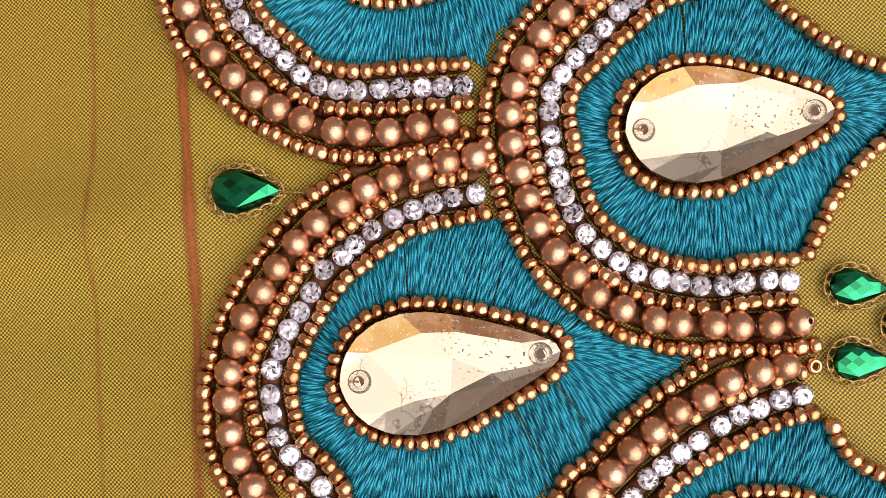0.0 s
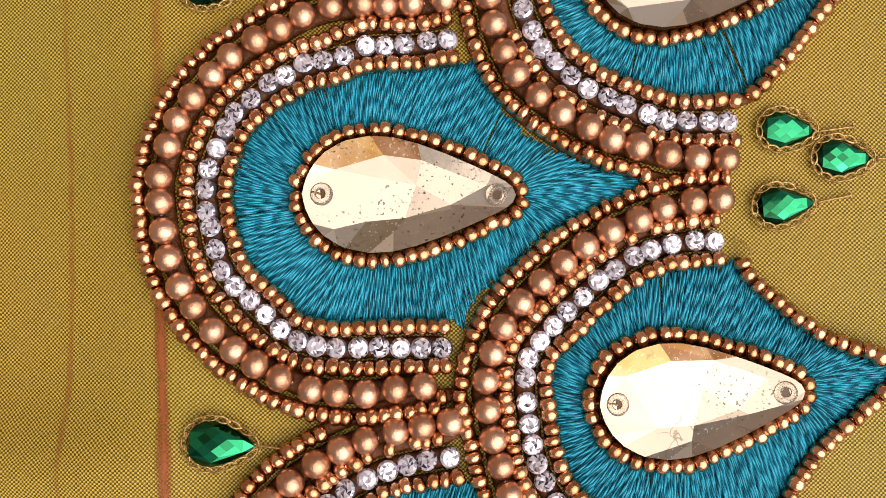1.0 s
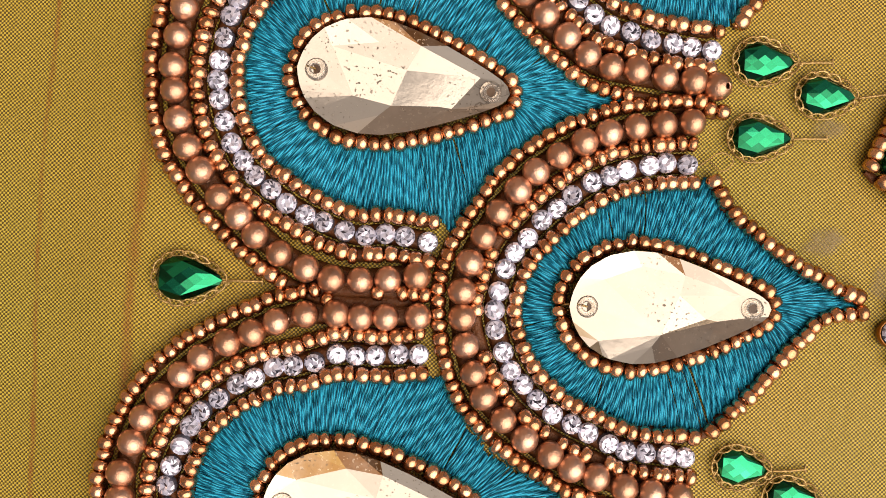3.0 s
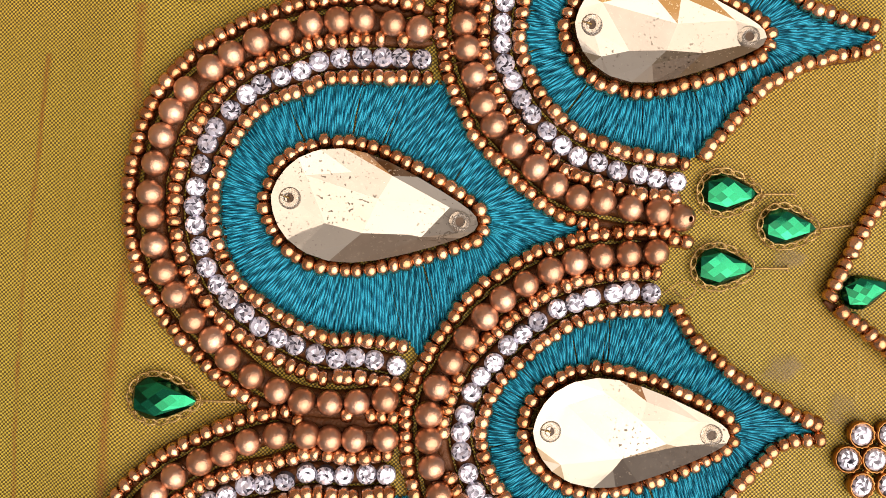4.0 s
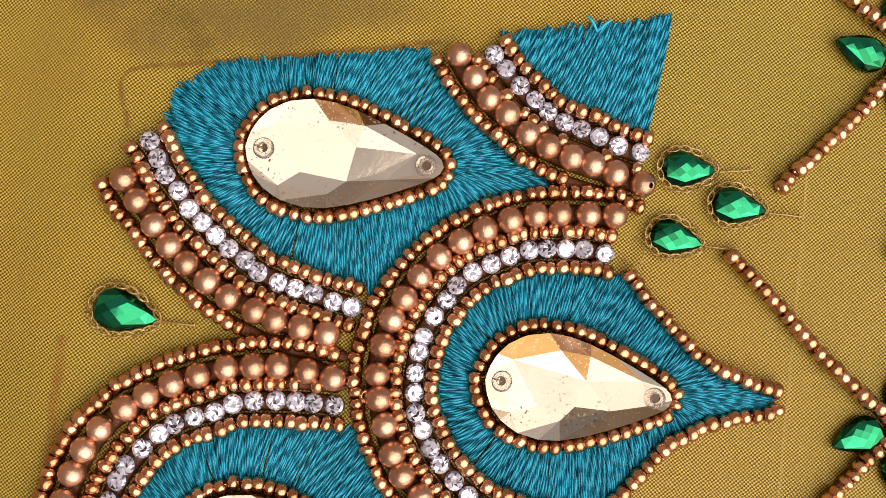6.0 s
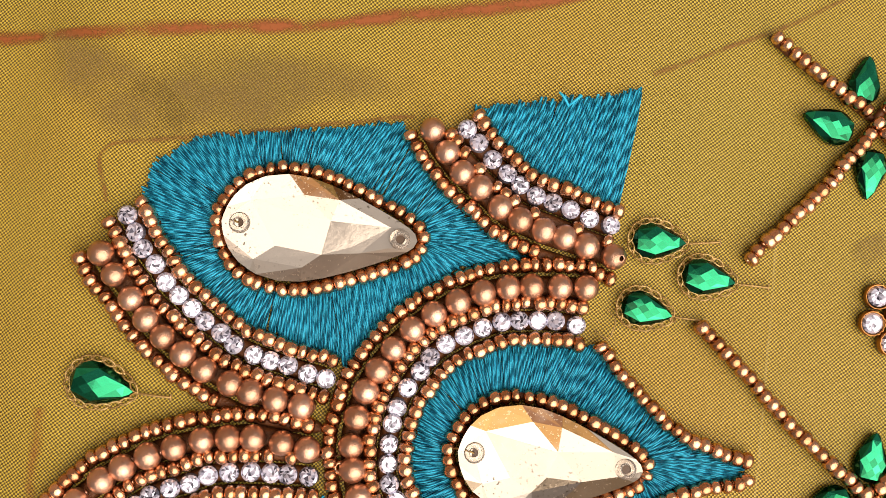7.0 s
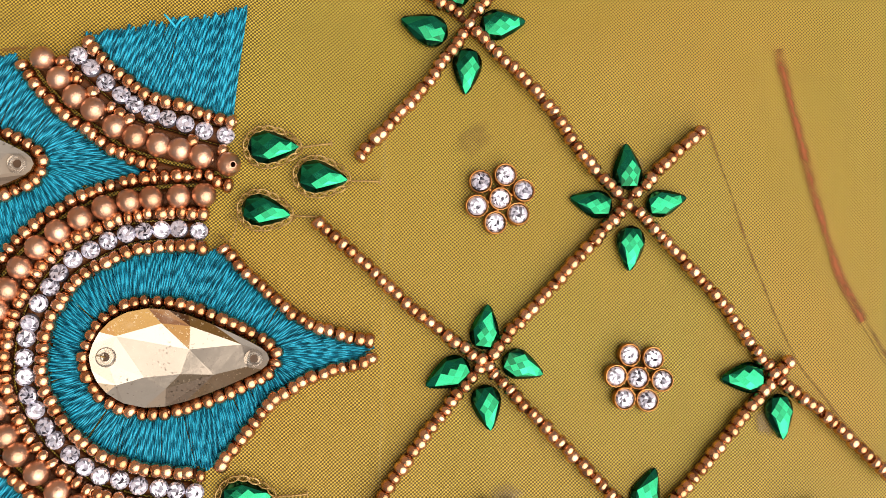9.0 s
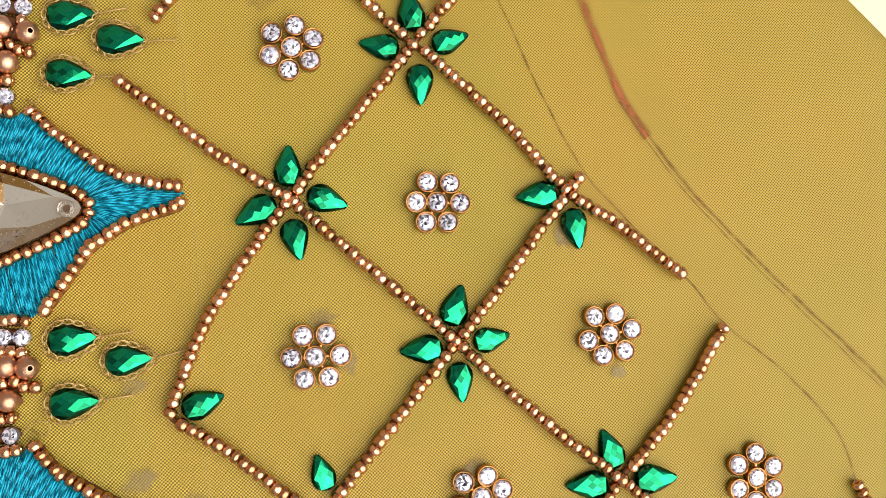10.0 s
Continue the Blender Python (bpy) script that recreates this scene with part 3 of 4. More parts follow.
ribbon("pencil_line", [(127.0, 80.6), (134.7, 68.5), (142.8, 58.8), (151.0, 49.9), (165.0, 35.4)], 0.25, PENCIL, "thin brown pencil curve drawn twice")
ribbon("pencil_line", [(47.4, 114.1), (61.1, 121.3), (68, 125.6), (75, 129.9), (90, 140)], 0.6, PENCIL, "brown pencil line leading off the stitched corner")
ribbon("pencil_line", [(108, 101), (111.4, 91.8), (115.3, 81.6), (120.5, 70.6), (126, 63.7), (135, 54.1), (140.7, 46.6), (148.6, 39.8), (156.7, 30), (159.1, 22.3)], 0.35, PENCIL, "thin pencil guide line past the lattice ends")
ribbon("pencil_line", [(-28.1, 60), (-28.9, 30), (-27.6, -4.3), (-28.0, -28.5), (-27.9, -60)], 0.6, FAINT, "faint brown guide line on the cloth")
ribbon("pencil_line", [(-13.8, 90.1), (-15, 96.1), (-7.1, 98.5), (20, 105)], 0.5, PENCIL, "faint brown line along the cut edge of the petals")
ribbon("crease", [(64.2, 100), (64.5, 93.2), (65.3, 57.3), (65.5, 28.6)], 0.3, PALE, "pale straight crease in the cloth")
for x, y, rx, ry, a in ((56.4, 43.8, 2.2, 1.6, 20), (57.0, 31.4, 2.6, 1.7, 20), (81.7, 51.4, 2.2, 1.4, 0), (85.0, 45.2, 1.4, 2.0, 0), (123.7, 41.0, 1.3, 1.2, 0), (101.6, 29.5, 2.4, 1.2, 10), (64.0, 27.4, 2.0, 2.2, 0), (98.4, 70.4, 2.0, 1.0, 0), (116.8, 61.0, 1.4, 2.2, 10), (97.0, 93.9, 2.0, 2.4, 0)):
    blot(x, y, rx, ry, a, GLUE, "dull dried-glue stain on the cloth")
# first blot is a smudge; the two large ones paint the shade of folds
for x, y, rx, ry, a in ((75.8, 96.8, 3.2, 1.8, 40), (2.0, 105.6, 15.0, 5.4, 12), (-15, 103, 10, 5, -25)):
    blot(x, y, rx, ry, a, SMUDGE_AND_FOLD, "grey smudge and painted fold shade on the cloth")


# ---- embroidered petals ----
def crystal_with_ring(parent, at, h1, h2, seed, lean):
    """The big sew-on crystal with two drilled holes and the bead ring round it; returns the stitched ring line."""
    h1, h2 = vec2(h1), vec2(h2)
    d = np.linalg.norm(h2 - h1)
    k = d / 18.4
    length, half = 22.3 * k, 6.1 * (0.5 + 0.5 * k)
    ang = math.atan2(h2[1] - h1[1], h2[0] - h1[0])
    ca, sa = math.cos(ang), math.sin(ang)
    turn = np.array(((ca, sa), (-sa, ca)))
    start = h1 - np.array((ca, sa)) * 1.95 * k
    world = lambda p: np.asarray(p, float) @ turn + start
    m = pose(*((np.r_[start, 0.2] - np.array(at)) * MM), lean, lean * 0.8, math.degrees(ang))
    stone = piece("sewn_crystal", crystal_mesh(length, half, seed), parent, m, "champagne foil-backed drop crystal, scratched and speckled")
    for x in (1.95 * k, 1.95 * k + d):
        bm, _ = revolve([(0.42, 1.0), (0.45, 1.95), (0.56, 2.26), (0.74, 2.38), (0.94, 2.34), (1.12, 2.2), (1.24, 1.95), (1.28, 1.0)], 20)
        piece("hole_rim", shared_mesh("hole_rim", bm, RIM), stone, pose(x * MM, 0, 0))
        bm = bmesh.new()
        bmesh.ops.create_circle(bm, cap_ends=True, segments=14, radius=0.5 * MM)
        piece("drilled_hole", shared_mesh("drilled_hole", bm, HOLE), stone, pose(x * MM, 0, 2.02 * MM), "dark drilled hole")
    pts = [(1.95 * k - 2.6 * u, 0.25 * math.sin(3 * u), 2.3 - 1.6 * u * u) for u in np.linspace(0, 1, 8)]
    v, f = tube(pts, 0.11)
    sew = mesh_object("sewing_thread", v, f, ZARI, stone, (0, 0, 0), False)
    tagged(sew, "gold sewing thread through the hole")
    body = tear_outline(length, half, 220)
    ring = world(round_aside(body, -0.95))
    bead_row("bead_ring", ring, "seed", parent, at, "", 0.74, 1.34)
    return world(round_aside(body, -1.5))


def petal(at, pearls, stones, upper, lower, holes, seed, label, strands=False, cut=None, reach=(0.0, 0.0)):
    at = (*at, 0.0)
    top = thing("embroidered_petal", at, label, "embroidered petal", "petals of the border")
    p, d = spline(extend(pearls, *reach)), spline(extend(stones, *[r * 0.4 for r in reach]))
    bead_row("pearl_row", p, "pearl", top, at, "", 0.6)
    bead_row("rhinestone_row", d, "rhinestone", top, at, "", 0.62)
    inner = aside(d, 2.15)
    up, low = spline(upper), spline(lower)
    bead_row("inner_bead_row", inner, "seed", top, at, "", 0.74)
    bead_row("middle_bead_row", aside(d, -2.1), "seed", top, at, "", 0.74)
    if strands:
        bead_row("tip_bead_row", up, "seed", top, at, "", 0.74)
        bead_row("tip_bead_row", low, "seed", top, at, "", 0.74)
        up, low = aside(up, -0.7), aside(low, -0.7)
    ring = crystal_with_ring(top, at, *holes, seed, 0.6 if strands else 0.8)
    edge = [aside(d, 2.85), low[::-1], up[::-1]]
    if cut:
        edge.append(spline(cut)[::-1])
    tagged(stitches(ring_pairs(np.vstack(edge), ring), top, at), "teal silk satin stitching fanning from the crystal")
    if strands:
        bead_row("outer_bead_row", aside(p, -2.5), "seed", top, at, "", 0.72)
    return top, p, at


FULL = "teal satin-stitched petal with crystal, pearls and rhinestones on silk"
ROUND = []
ROUND.append(petal((40, -21), **dict(pearls=[(43.2, -1.0), (37.7, -1.4), (32.0, -3.4), (26.8, -6.2), (22.0, -10.2), (18.7, -14.4), (16.8, -20.3), (17.2, -22.6), (17.8, -25.6), (19.4, -31.5), (22.9, -36.5), (27.3, -39.8), (32.3, -41.6), (41.0, -42.3), (46.6, -42.0)], stones=[(42.1, -5.1), (37.4, -5.4), (32.5, -6.9), (27.7, -10.5), (23.2, -14.8), (21.5, -17.1), (21.1, -20.9), (21.6, -24.5), (21.9, -26.6), (23.3, -30.8), (26.0, -34.0), (29.2, -36.3), (32.5, -37.5), (36.9, -38.3), (40.9, -37.8), (45.2, -38.0)], upper=[(43.8, -7.0), (44.8, -9.0), (47.1, -11.4), (50.6, -14.1), (54.0, -16.0), (58.5, -17.7), (61.1, -18.6)], lower=[(60.8, -19.2), (57.5, -21.9), (55.0, -24.1), (52.7, -26.0), (50.2, -28.7), (48.1, -32.1), (46.9, -34.3), (46.0, -35.7)], holes=[(30.4, -22.0), (47.8, -21.0)]), seed=1, strands=True, label=FULL))
ROUND.append(petal((40, 23), **dict(pearls=[(42.6, 43.4), (39.3, 43.1), (33.5, 41.9), (27.8, 39.3), (23.4, 35.5), (20.0, 30.5), (17.7, 25.0), (18.1, 19.2), (20.2, 13.3), (24.4, 9.1), (29.5, 6.0), (32.3, 5.0), (37.8, 3.5), (43.8, 3.1)], stones=[(42.3, 39.1), (36.9, 38.5), (32.1, 36.9), (27.9, 33.9), (24.7, 30.5), (22.7, 27.8), (21.3, 22.6), (21.8, 19.3), (23.8, 15.1), (27.5, 11.5), (31.5, 9.4), (36.4, 7.7), (41.0, 7.3), (44.2, 7.3)], upper=[(43.9, 37.9), (44.9, 35.8), (47.2, 33.3), (51.6, 30.3), (54.7, 28.4), (58.4, 26.6), (61.2, 25.5)], lower=[(61.7, 24.2), (57.9, 23.5), (54.9, 21.0), (51.0, 16.2), (48.4, 13.1), (44.2, 9.1)], holes=[(30.9, 22.9), (48.8, 23.8)]), seed=2, strands=True, label=FULL))
ROUND.append(petal((40, 67), **dict(pearls=[(43.5, 87.7), (37.4, 87.2), (31.0, 85.8), (25.8, 82.8), (21.5, 78.4), (18.6, 72.8), (17.8, 66.9), (18.4, 64.1), (19.2, 61.3), (21.9, 56.2), (26.4, 52.0), (30.8, 49.0), (36.9, 48.1), (42.2, 47.5), (45.3, 47.1)], stones=[(42.9, 83.4), (38.4, 83.3), (33.6, 82.6), (29.6, 80.7), (26.1, 78.1), (23.3, 73.6), (22.3, 70.3), (22.0, 67.1), (22.2, 64.1), (23.2, 61.6), (26.4, 57.0), (31.0, 53.6), (33.4, 52.8), (37.1, 51.9), (43.8, 51.3)], upper=[(44.5, 81.6), (47.5, 78.5), (51.1, 75.4), (55.4, 72.4), (59.6, 71.0), (63.9, 70.3)], lower=[(63.7, 68.9), (63.0, 67.7), (58.4, 66.4), (55.2, 65.0), (51.4, 62.3), (47.3, 56.9), (45.2, 54.1)], holes=[(31.7, 67.5), (49.2, 67.8)]), seed=3, strands=True, label=FULL))
ROUND.append(petal((43, -65), **dict(pearls=[(44.8, -46.1), (39.5, -47.1), (34.3, -49.3), (29.0, -52.6), (24.5, -56.9), (22.4, -58.3), (20.5, -64.2), (20.9, -66.5), (21.5, -69.5), (23.1, -75.4), (26.6, -80.4), (31.0, -83.7), (36.0, -85.5), (44.7, -86.2), (50.3, -85.9)], stones=[(45.8, -49.0), (40.7, -50.4), (35.2, -52.8), (30.8, -55.7), (27.8, -58.2), (25.2, -61.0), (24.8, -64.8), (25.3, -68.4), (25.6, -70.5), (27.0, -74.7), (29.7, -77.9), (32.9, -80.2), (36.2, -81.4), (40.6, -82.2), (44.6, -81.7), (48.9, -81.9)], upper=[(47.3, -52.1), (48.2, -54.7), (50.2, -56.7), (52.3, -57.9), (62.2, -61.6), (64.8, -62.5)], lower=[(64.5, -63.1), (61.2, -65.8), (58.7, -68.0), (56.4, -69.9), (53.9, -72.6), (51.8, -76.0), (50.6, -78.2), (49.7, -79.6)], holes=[(34.1, -65.9), (51.5, -64.9)]), seed=4, strands=True, label=FULL))


def cut_corner():
    """The last petal, cut short by the edge of the pattern: no crystal, upright stitches."""
    at = (36.0, 101.0, 0.0)
    top = thing("embroidered_petal", at, "half petal of upright teal stitches beside pearl and rhinestone rows", "embroidered petal", "petals of the border")
    p = spline([(21.5, 104.4), (23.2, 102.0), (25.1, 100.0), (27.3, 98.2), (30.0, 96.5), (32.4, 94.8), (34.7, 94.0), (37.2, 93.3), (40.1, 92.8), (43.3, 92.2), (46.2, 91.5)])
    d = spline([(25.4, 105.1), (26.9, 103.5), (28.7, 101.8), (30.6, 100.3), (32.4, 99.1), (34.2, 97.8), (38.6, 96.7), (42.4, 95.7), (45.2, 95.1)])
    bead_row("pearl_row", p, "pearl", top, at, "", 0.6)
    bead_row("rhinestone_row", d, "rhinestone", top, at, "", 0.62)
    bead_row("inner_bead_row", aside(d, 1.95), "seed", top, at, "", 0.74)
    bead_row("middle_bead_row", aside(d, -2.0), "seed", top, at, "", 0.74)
    high = spline([(26.8, 106.7), (30.0, 107.5), (33.8, 108.5), (37.7, 109.5), (41.5, 110.3), (44.4, 111.3), (46.3, 112.3)], 0.02)
    low = spline([(26.8, 106.7), (30.5, 103.6), (34.8, 100.6), (40.3, 98.7), (45.1, 97.7)], 0.02)
    pairs = []
    for z, step in ((0.02, 0.0125), (0.2, 0.0145)):
        u = 0.01
        while u < 1:
            a = high[int(u * (len(high) - 1))] + np.array((RND.gauss(0, 0.1), RND.gauss(0, 0.32)))
            b = low[int(min(1, max(0, u + RND.gauss(0, 0.0025))) * (len(low) - 1))]
            pairs.append((tuple(a), tuple(b), z + RND.uniform(0, 0.15), 0.17 * RND.uniform(0.8, 1.15)))
            u += step * RND.uniform(0.8, 1.3)
    tagged(stitches(pairs, top, at), "upright teal silk satin stitching")
    for k, way in enumerate((-1, 1)):
        pts = [(37.6 + way * 1.3 * u, 108.6 + 1.3 * u, 1.0 + 0.8 * math.sin(2.4 * u)) for u in np.linspace(0, 1, 6)]
        v, f = tube(pts, 0.16)
        mesh_object("thread_end", v, f, TEAL, top, at, False)
    bead_row("outer_bead_row", aside(p, -2.5), "seed", top, at, "", 0.72)
    return top, p, at


ROUND.append(cut_corner())
TALL = []
TALL.append(petal((10, 0), **dict(pearls=[(12.9, 20.5), (6.8, 20.3), (0.5, 19.9), (-5.1, 17.4), (-10.4, 14.0), (-14.7, 8.7), (-16.7, 2.9), (-16.8, -0.6), (-15.7, -6.8), (-12.7, -12.3), (-7.8, -16.9), (-1.5, -20.0), (4.4, -20.6), (10.4, -19.9)], stones=[(13.8, 16.7), (9.5, 16.1), (5.3, 16.1), (1.1, 14.7), (-3.5, 13.2), (-9.1, 9.0), (-11.2, 5.0), (-12.2, 1.2), (-11.6, -3.9), (-10.2, -8.1), (-6.8, -11.6), (-3.2, -14.9), (1.2, -16.0), (5.6, -16.0), (12.9, -15.9)], upper=[(16.2, 14.1), (18.0, 10.6), (21.5, 6.4), (25.7, 4.0), (30.1, 2.4), (33.9, 0.9)], lower=[(33.9, 0.9), (30.3, -0.9), (25.5, -3.0), (21.9, -5.2), (17.7, -9.3), (15.3, -11.9), (14.8, -14.0)], holes=[(0.1, 0.1), (18.4, -0.2)]), seed=11, reach=(1.6, 1.6), label=FULL))
TALL.append(petal((10, 45), **dict(pearls=[(12.8, 65.4), (6.9, 66.0), (0.9, 64.7), (-4.6, 62.4), (-9.7, 58.6), (-12.9, 53.8), (-14.3, 47.9), (-14.3, 44.4), (-13.0, 38.1), (-9.5, 32.8), (-4.9, 28.5), (0.2, 25.2), (6.1, 24.0), (12.5, 24.9)], stones=[(14.1, 62.3), (9.2, 62.1), (3.2, 61.3), (0.1, 59.8), (-3.2, 58.3), (-6.1, 55.8), (-8.9, 51.0), (-9.7, 47.4), (-9.8, 43.9), (-8.8, 39.8), (-6.2, 35.2), (-1.0, 31.4), (5.3, 28.9), (9.1, 29.1), (14.0, 28.6)], upper=[(15.8, 59.9), (18.5, 57.2), (21.2, 53.5), (24.8, 50.3), (28.3, 48.1), (33.8, 45.5)], lower=[(33.8, 45.5), (29.4, 43.6), (25.7, 41.3), (22.7, 38.4), (19.8, 35.2), (16.9, 32.0), (16.0, 29.9)], holes=[(0.6, 45.9), (19.2, 44.9)]), seed=12, reach=(1.6, 1.6), label=FULL))
TALL.append(petal((10, -45), **dict(pearls=[(13.1, -23.6), (7.2, -24.6), (1.8, -26.5), (-3.5, -29.6), (-7.8, -34.3), (-11.1, -39.4), (-13.0, -45.6), (-12.8, -51.9), (-10.1, -57.2), (-7.1, -62.3), (-0.8, -65.4), (5.1, -66.0), (11.1, -65.3)], stones=[(13.6, -27.4), (9.3, -28.0), (5.5, -29.0), (1.0, -31.7), (-2.7, -34.6), (-5.9, -39.1), (-8.8, -44.6), (-8.6, -48.7), (-7.6, -52.6), (-4.2, -56.3), (-2.5, -60.3), (1.9, -61.4), (6.3, -61.4), (13.6, -61.3)], upper=[(15.4, -30.4), (16.5, -32.7), (19.4, -36.9), (22.1, -39.6), (26.0, -42.3), (34.0, -45.1)], lower=[(34.0, -45.1), (29.6, -48.2), (26.0, -50.8), (23.0, -54.1), (20.5, -56.8), (15.5, -59.4)], holes=[(0.4, -45.9), (18.8, -44.0)]), seed=13, reach=(1.6, 1.6), label=FULL))
TALL.append(petal((10, 88), **dict(pearls=[(-13.9, 85.4), (-11.6, 82.6), (-9.6, 80.6), (-7.4, 78.2), (-4.8, 75.9), (-2.7, 74.5), (0.3, 72.9), (3.0, 71.8), (6.0, 70.8), (8.7, 70.4), (11.7, 70.2)], stones=[(-11.6, 89.7), (-10.0, 87.7), (-8.5, 85.3), (-6.9, 83.6), (-5.4, 81.8), (-1.8, 79.1), (2.4, 76.4), (4.7, 75.4), (9.3, 74.3), (14.3, 73.5)], upper=[(18.4, 104.0), (20.3, 102.1), (22.7, 98.8), (26.5, 94.8), (30.7, 92.1), (35.2, 90.3)], lower=[(35.2, 90.3), (29.8, 89.0), (26.7, 87.6), (22.7, 84.2), (19.3, 80.5), (17.2, 77.3), (16.0, 74.6)], holes=[(1.9, 89.7), (20.2, 90.3)], cut=[(-9.2, 93.2), (-9.3, 94.5), (-7.2, 96.8), (-3.7, 99.0), (2.4, 100.4), (8.7, 101.7), (15.0, 103.1), (18.4, 104.0)]), seed=14, reach=(0.0, 1.6), label="teal satin-stitched petal cut short, with crystal, pearls and rhinestones"))
for top, p, at in TALL:
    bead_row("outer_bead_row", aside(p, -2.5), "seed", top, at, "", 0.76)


# ---- green drops outlined in gold chain stitch ----
def chain(line, parent, at, name, label):
    """Chain stitch: overlapping thread loops along the line."""
    verts, faces = [], []
    s = lengths(line)
    k = 0.0
    while k < s[-1] - 0.3:
        a = np.array([np.interp(k, s, line[:, i]) for i in (0, 1)])
        b = np.array([np.interp(min(s[-1], k + 1.8), s, line[:, i]) for i in (0, 1)])
        w = (b - a) / (np.linalg.norm(b - a) + 1e-9)
        n = np.array((-w[1], w[0]))
        for side in (-1, 1):
            pts = []
            for u in np.linspace(0, 1, 5):
                q = a + (b - a) * u + n * side * 0.34 * math.sin(math.pi * u) ** 0.7
                pts.append((*q, 0.3 + 0.3 * math.sin(math.pi * u) + RND.uniform(0, 0.05)))
            v, f = tube(pts, 0.115, 5)
            faces += [tuple(i + len(verts) for i in q) for q in f]
            verts += v
        k += 1.35
    return tagged(mesh_object(name, verts, faces, ZARI, parent, at, False), label)


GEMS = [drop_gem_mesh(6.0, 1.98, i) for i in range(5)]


def outlined_drop(x1, y1, x2, y2, label, tail):
    at = ((x1 + x2) / 2, (y1 + y2) / 2, 0.0)
    ang = math.degrees(math.atan2(y2 - y1, x2 - x1))
    size = math.hypot(x2 - x1, y2 - y1) / 6.0
    top = thing("green_drop", at, label, "drop gem", "outlined green drops")
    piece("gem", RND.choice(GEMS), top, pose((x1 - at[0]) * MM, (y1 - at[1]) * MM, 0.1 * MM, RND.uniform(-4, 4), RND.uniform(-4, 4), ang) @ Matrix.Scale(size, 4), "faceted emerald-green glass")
    body = tear_outline(6.0 * size, 2.0 * size, 90)
    c, s = math.cos(radians(ang)), math.sin(radians(ang))
    turn = np.array(((c, s), (-s, c)))
    ring = round_aside(body, -0.42) @ turn + (x1, y1)
    chain(ring, top, at, "chain_outline", "gold zari chain stitch")
    way = np.array((math.cos(radians(ang + tail)), math.sin(radians(ang + tail))))
    end = np.array((x2, y2)) + 0.5 * np.array((c, s))
    v, f = tube([(*(end + way * u * 3.6), 0.3 + 0.25 * math.sin(math.pi * u)) for u in np.linspace(0, 1, 8)], 0.15, 6)
    stem = tagged(mesh_object("stem_stitch", v, f, ZARI, top, at, False), "gold thread stem")
    across = np.array((-way[1], way[0]))
    v, f = tube([(*(end + way * 3.6 + across * u), 0.34) for u in (-0.4, 0.0, 0.4)], 0.12, 5)
    mesh_object("stem_knot", v, f, ZARI, stem, at, False)


for spot in [(-14.3, -25.6, -7.1, -26.0), (46.5, 6.6, 52.3, 6.3), (52.2, 3.5, 58.2, 3.3), (45.8, -1.8, 51.8, -1.3), (-14.9, 22.9, -7.8, 23.0), (-14.5, 70.0, -7.2, 69.1), (45.8, 50.5, 52.3, 50.8), (52.9, 47.4, 59.1, 47.5), (45.8, 42.2, 52.2, 42.5), (47.1, 94.1, 53.5, 94.5), (53.4, 91.0, 59.8, 90.6), (46.7, 86.5, 52.8, 85.8), (48.4, -38.6, 54.1, -39.3), (48.1, -46.3, 53.9, -46.6), (53.7, -42.9, 59.3, -43.5)]:
    outlined_drop(*spot, "emerald-green glass drop outlined in gold chain stitch", RND.uniform(-5, 14))


# ---- lattice of bead strands with leaf gems ----
def strand(points):
    line = spline(points)
    mid = line[len(line) // 2]
    at = (mid[0], mid[1], 0.0)
    top = thing("bead_strand", at, "strand of copper-gold seed beads couched on the silk", "bead strand", "lattice strands")
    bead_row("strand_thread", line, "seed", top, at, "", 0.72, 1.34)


for points in (
    [(55.7, 85.4), (61.9, 80.5), (67.7, 75.4), (73.9, 70.8), (78.2, 68.0)],
    [(78.2, 68.0), (84.6, 61.6), (92.0, 54.7), (100.1, 46.9), (107.0, 39.7), (114.7, 32.4), (122.5, 25.9), (128.0, 20.9)],
    [(97.0, 89.7), (93.1, 85.3), (87.5, 78.9), (82.1, 72.7), (78.2, 68.0), (74.3, 63.3), (69.1, 56.2), (65.1, 49.7), (62.2, 43.1), (60.8, 39.5)],
    [(60.8, 39.5), (64.2, 37.4), (69.5, 33.6), (73.7, 29.8), (78.0, 26.1)],
    [(97.0, 89.7), (102.0, 84.7), (110.1, 76.6), (117.8, 67.4), (124.7, 62.4), (134.6, 54.0)],
    [(120.1, 69.6), (117.8, 67.3), (111.8, 60.2), (106.4, 53.6), (100.1, 46.9), (93.8, 39.9), (88.4, 33.8), (81.8, 26.5)],
    [(140.3, 46.7), (135.8, 40.8), (130.9, 34.3), (126.2, 29.4), (122.5, 25.9), (118.9, 22.2)],
    [(74.3, 112.5), (77.8, 109.0), (84.8, 102.7), (91.1, 94.8), (96.7, 89.6)],
    [(107.1, 100.1), (102.0, 95.4), (96.7, 89.6)],
    [(60.9, 120.7), (67.0, 116.8), (75.0, 112.1)],
    [(75.0, 112.1), (69.6, 103.9), (65.1, 98.4), (60.9, 93.3)],
    [(74.5, 112.4), (80.9, 119.6), (91.3, 130.5), (95.0, 134.5)],
    [(158.6, 22.3), (160.8, 17.8)],
):
    strand(points)

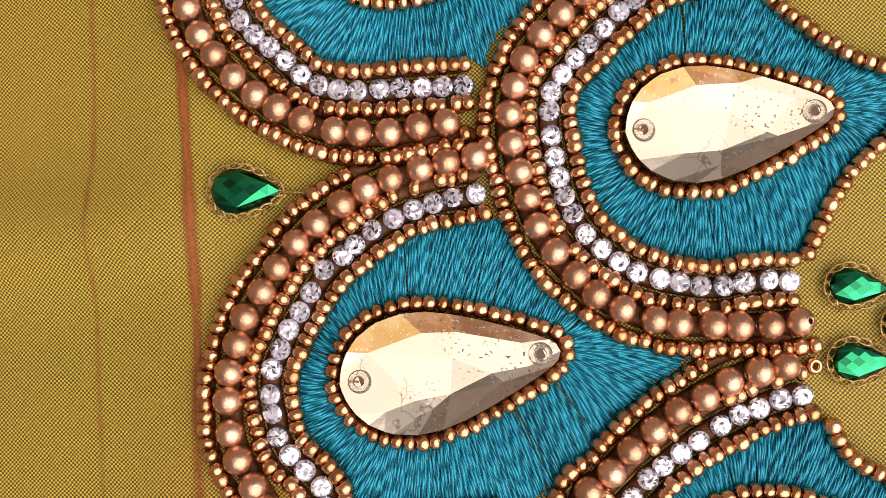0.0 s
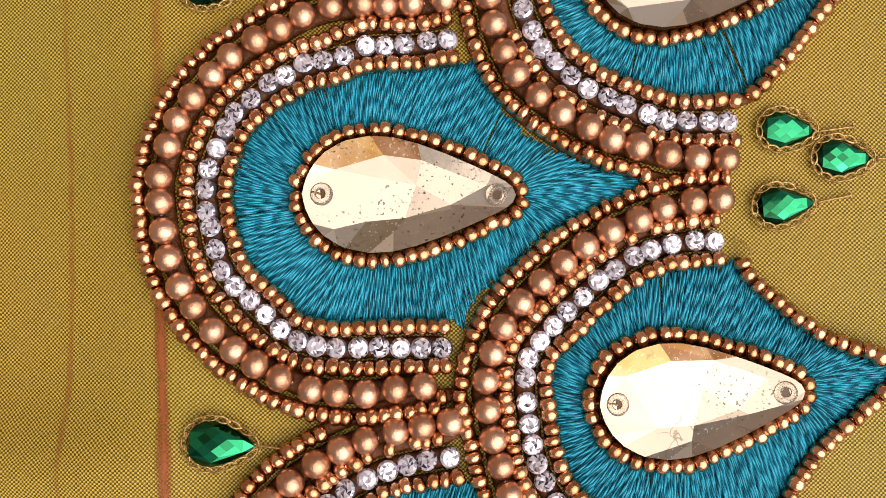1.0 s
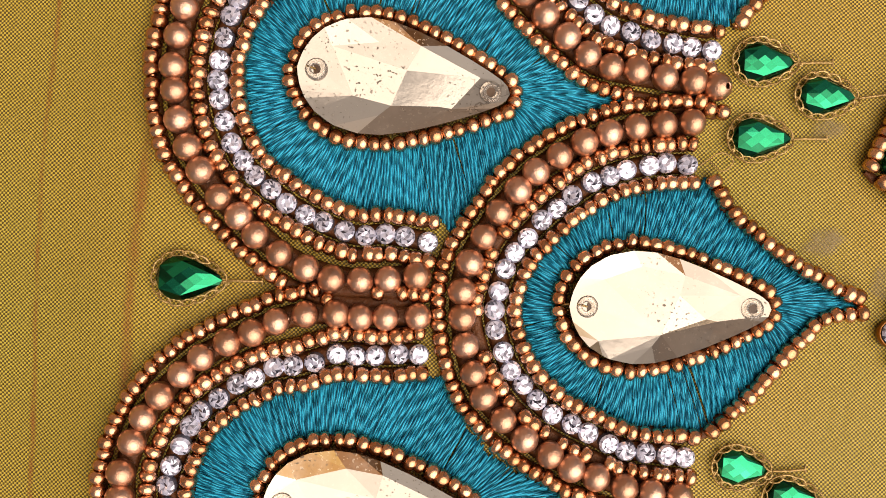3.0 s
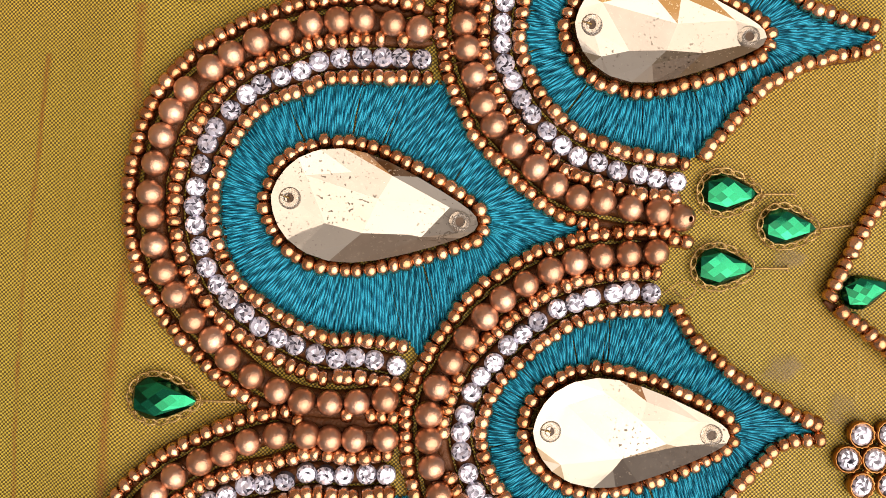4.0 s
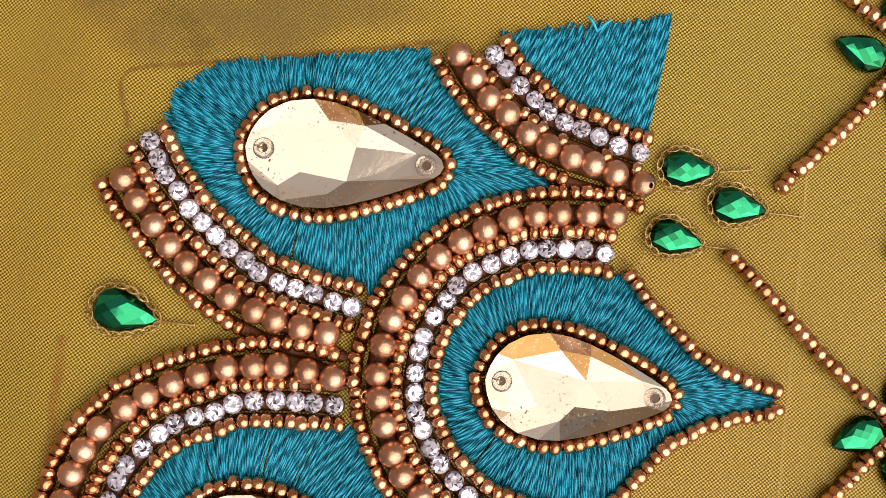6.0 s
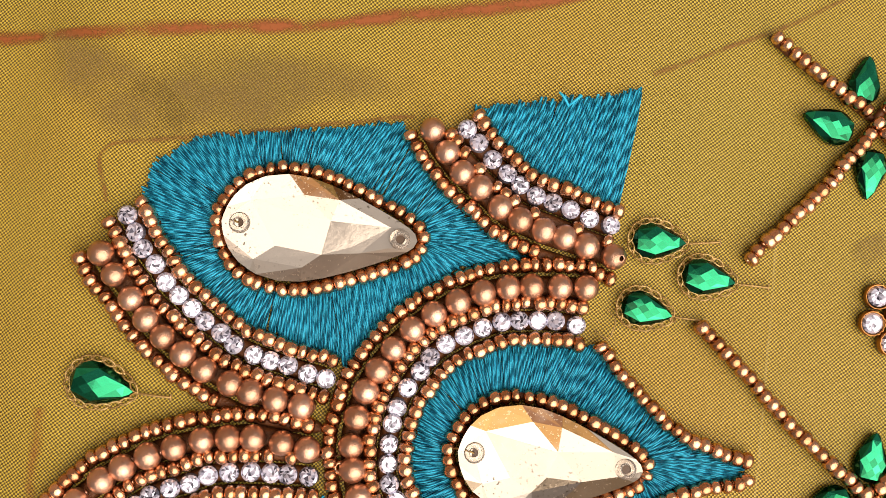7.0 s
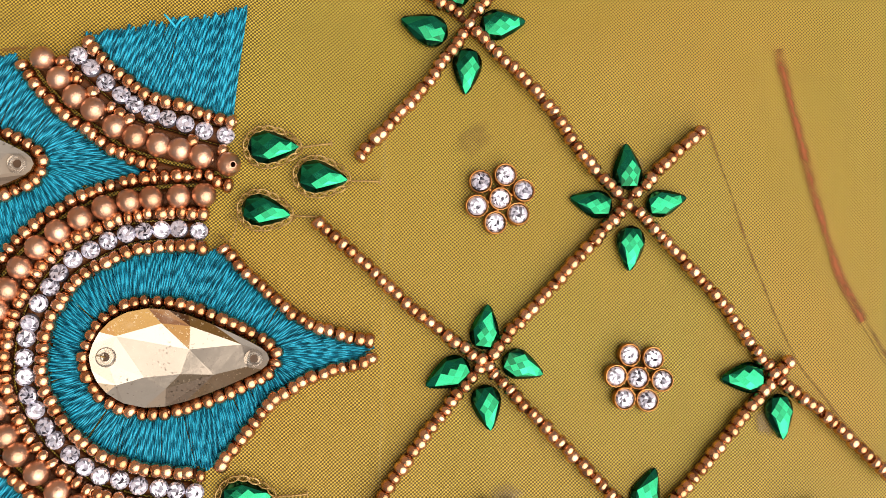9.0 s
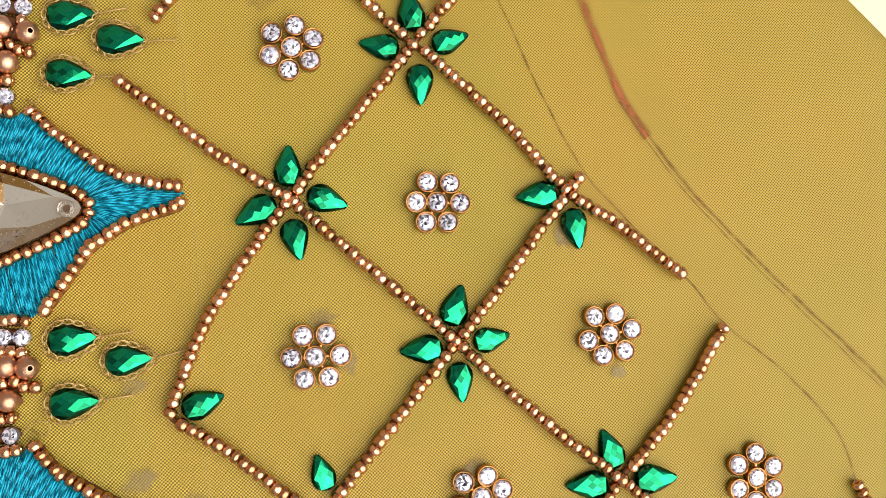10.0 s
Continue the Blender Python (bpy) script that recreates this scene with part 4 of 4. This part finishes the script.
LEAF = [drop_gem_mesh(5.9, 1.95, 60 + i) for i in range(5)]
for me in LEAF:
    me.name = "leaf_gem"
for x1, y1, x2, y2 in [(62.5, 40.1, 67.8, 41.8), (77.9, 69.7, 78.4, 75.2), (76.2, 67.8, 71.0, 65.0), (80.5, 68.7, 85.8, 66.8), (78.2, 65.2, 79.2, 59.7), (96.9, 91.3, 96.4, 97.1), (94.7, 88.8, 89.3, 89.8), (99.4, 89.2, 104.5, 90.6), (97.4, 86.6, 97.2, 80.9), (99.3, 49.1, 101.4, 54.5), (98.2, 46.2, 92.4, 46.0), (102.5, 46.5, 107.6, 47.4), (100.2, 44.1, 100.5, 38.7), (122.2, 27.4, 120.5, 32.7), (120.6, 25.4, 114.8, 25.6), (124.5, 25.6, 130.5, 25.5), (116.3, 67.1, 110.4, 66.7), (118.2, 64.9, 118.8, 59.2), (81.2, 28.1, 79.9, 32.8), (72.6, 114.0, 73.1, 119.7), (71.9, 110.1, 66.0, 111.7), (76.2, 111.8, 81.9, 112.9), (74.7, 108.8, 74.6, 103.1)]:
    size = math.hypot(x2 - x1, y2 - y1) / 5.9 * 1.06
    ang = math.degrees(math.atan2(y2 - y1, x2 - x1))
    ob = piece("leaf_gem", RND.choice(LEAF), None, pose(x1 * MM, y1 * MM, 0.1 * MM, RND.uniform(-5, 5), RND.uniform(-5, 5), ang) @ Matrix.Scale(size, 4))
    tagged(ob, "emerald-green faceted leaf gem glued beside bead strands", "leaf gem", "leaf gems of the lattice")


# ---- rhinestone flowers ----
def cup_mesh():
    """Gilded claw cup with a notched rim."""
    bm, rings = revolve([(1.2, 0.0), (1.5, 0.0), (1.57, 0.6), (1.53, 1.15), (1.42, 1.22), (1.3, 1.02), (1.25, 0.7)], 28)
    for i in range(0, 28, 2):
        for k in (3, 4, 5):
            rings[k][i].co.z -= 0.2 * MM
            rings[k][i].co.xy *= 0.97
    return shared_mesh("cup", bm, GOLD_CUP)


CUP = cup_mesh()
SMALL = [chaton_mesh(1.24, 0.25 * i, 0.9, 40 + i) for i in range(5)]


def stone_flower(x, y, turn, wild):
    at = (x, y, 0.0)
    top = thing("rhinestone_flower", at, "flower of seven clear rhinestones in gilded cups", "rhinestone flower", "rhinestone flowers in the lattice")
    spots = [(0.0, 0.0)] + [((3.2 + RND.uniform(-0.1, wild)) * math.cos(radians(turn + 60 * i)), (3.2 + RND.uniform(-0.1, wild)) * math.sin(radians(turn + 60 * i))) for i in range(6)]
    for i, (a, b) in enumerate(spots):
        cup = piece("cup", CUP, top, pose(a * MM, b * MM, 0.05 * MM, RND.uniform(-9, 9), RND.uniform(-7, 7), RND.uniform(0, 90)), "gilded claw cup")
        piece("rhinestone", RND.choice(SMALL), cup, pose(0, 0, 0.35 * MM, RND.uniform(-5, 5), RND.uniform(-5, 5), RND.uniform(0, 90)), "clear faceted rhinestone")
        if i:
            v, f = tube([(a * u, b * u, 0.5) for u in (0.35, 0.5, 0.65)], 0.35, 6)
            mesh_object("link", v, f, GOLD_CUP, top, (0, 0, 0), False)


for x, y, turn, wild in [(79.5, 89.3, 20, 0.1), (98.7, 66.6, -5, 0.15), (80.5, 46.2, 0, 0.2), (122.4, 46.4, 10, 0.35), (102.2, 25.2, 15, 0.15), (142.9, 24.4, 25, 0.25), (67.8, 22.3, 5, 0.15)]:
    stone_flower(x, y, turn, wild)


# ---- beads standing on end, loose threads ----
for x, y, row in ((46.1, -46.6, TALL[2][0]), (17.0, 63.8, ROUND[2][0]), (31.2, 51.2, ROUND[2][0])):
    o = row.location / MM
    piece("seed_bead", SEEDS[1], row, pose((x - o.x) * MM, (y - o.y) * MM, 0.9 * MM, 0, 82, RND.uniform(0, 360)), "bead standing on end, its hole showing")


def loose_thread(points, mat, label, radius=0.08):
    line = spline(points, 0.3)
    z = [0.35 + 0.5 * math.sin(math.pi * i / (len(line) - 1)) for i in range(len(line))]
    at = (*line[0], 0.0)
    v, f = tube(np.c_[line, z], radius, 5)
    ob = mesh_object("loose_thread", v, f, mat, None, at, False)
    ob.location = Vector(at) * MM
    tagged(ob, label, "thread", "loose threads")


loose_thread([(42.5, 38.9), (44.6, 40.4), (46.0, 39.6), (45.0, 38.4), (43.6, 39.4)], ZARI, "curled gold thread end at the bead rows")
loose_thread([(44.0, 83.0), (45.6, 82.2), (46.2, 84.4), (45.2, 85.6)], ZARI, "curled gold thread end at the bead rows")
loose_thread([(43.4, -5.0), (44.6, -5.8), (44.9, -7.2), (43.8, -7.6)], ZARI, "curled gold thread end at the bead rows")
loose_thread([(-3.8, 0.2), (-2.6, -0.1), (-1.2, 0.1), (0.0, 0.0)], ZARI, "gold sewing thread beside the crystal ring")
loose_thread([(27.6, 21.6), (28.6, 22.4), (29.6, 22.2), (31.0, 22.8)], ZARI, "gold sewing thread beside the crystal ring")
loose_thread([(16.2, 62.0), (18.0, 62.6), (18.6, 64.4), (17.2, 65.4), (15.8, 64.2), (16.2, 62.0)], COUCH, "copper thread loop between the bead rows", 0.1)
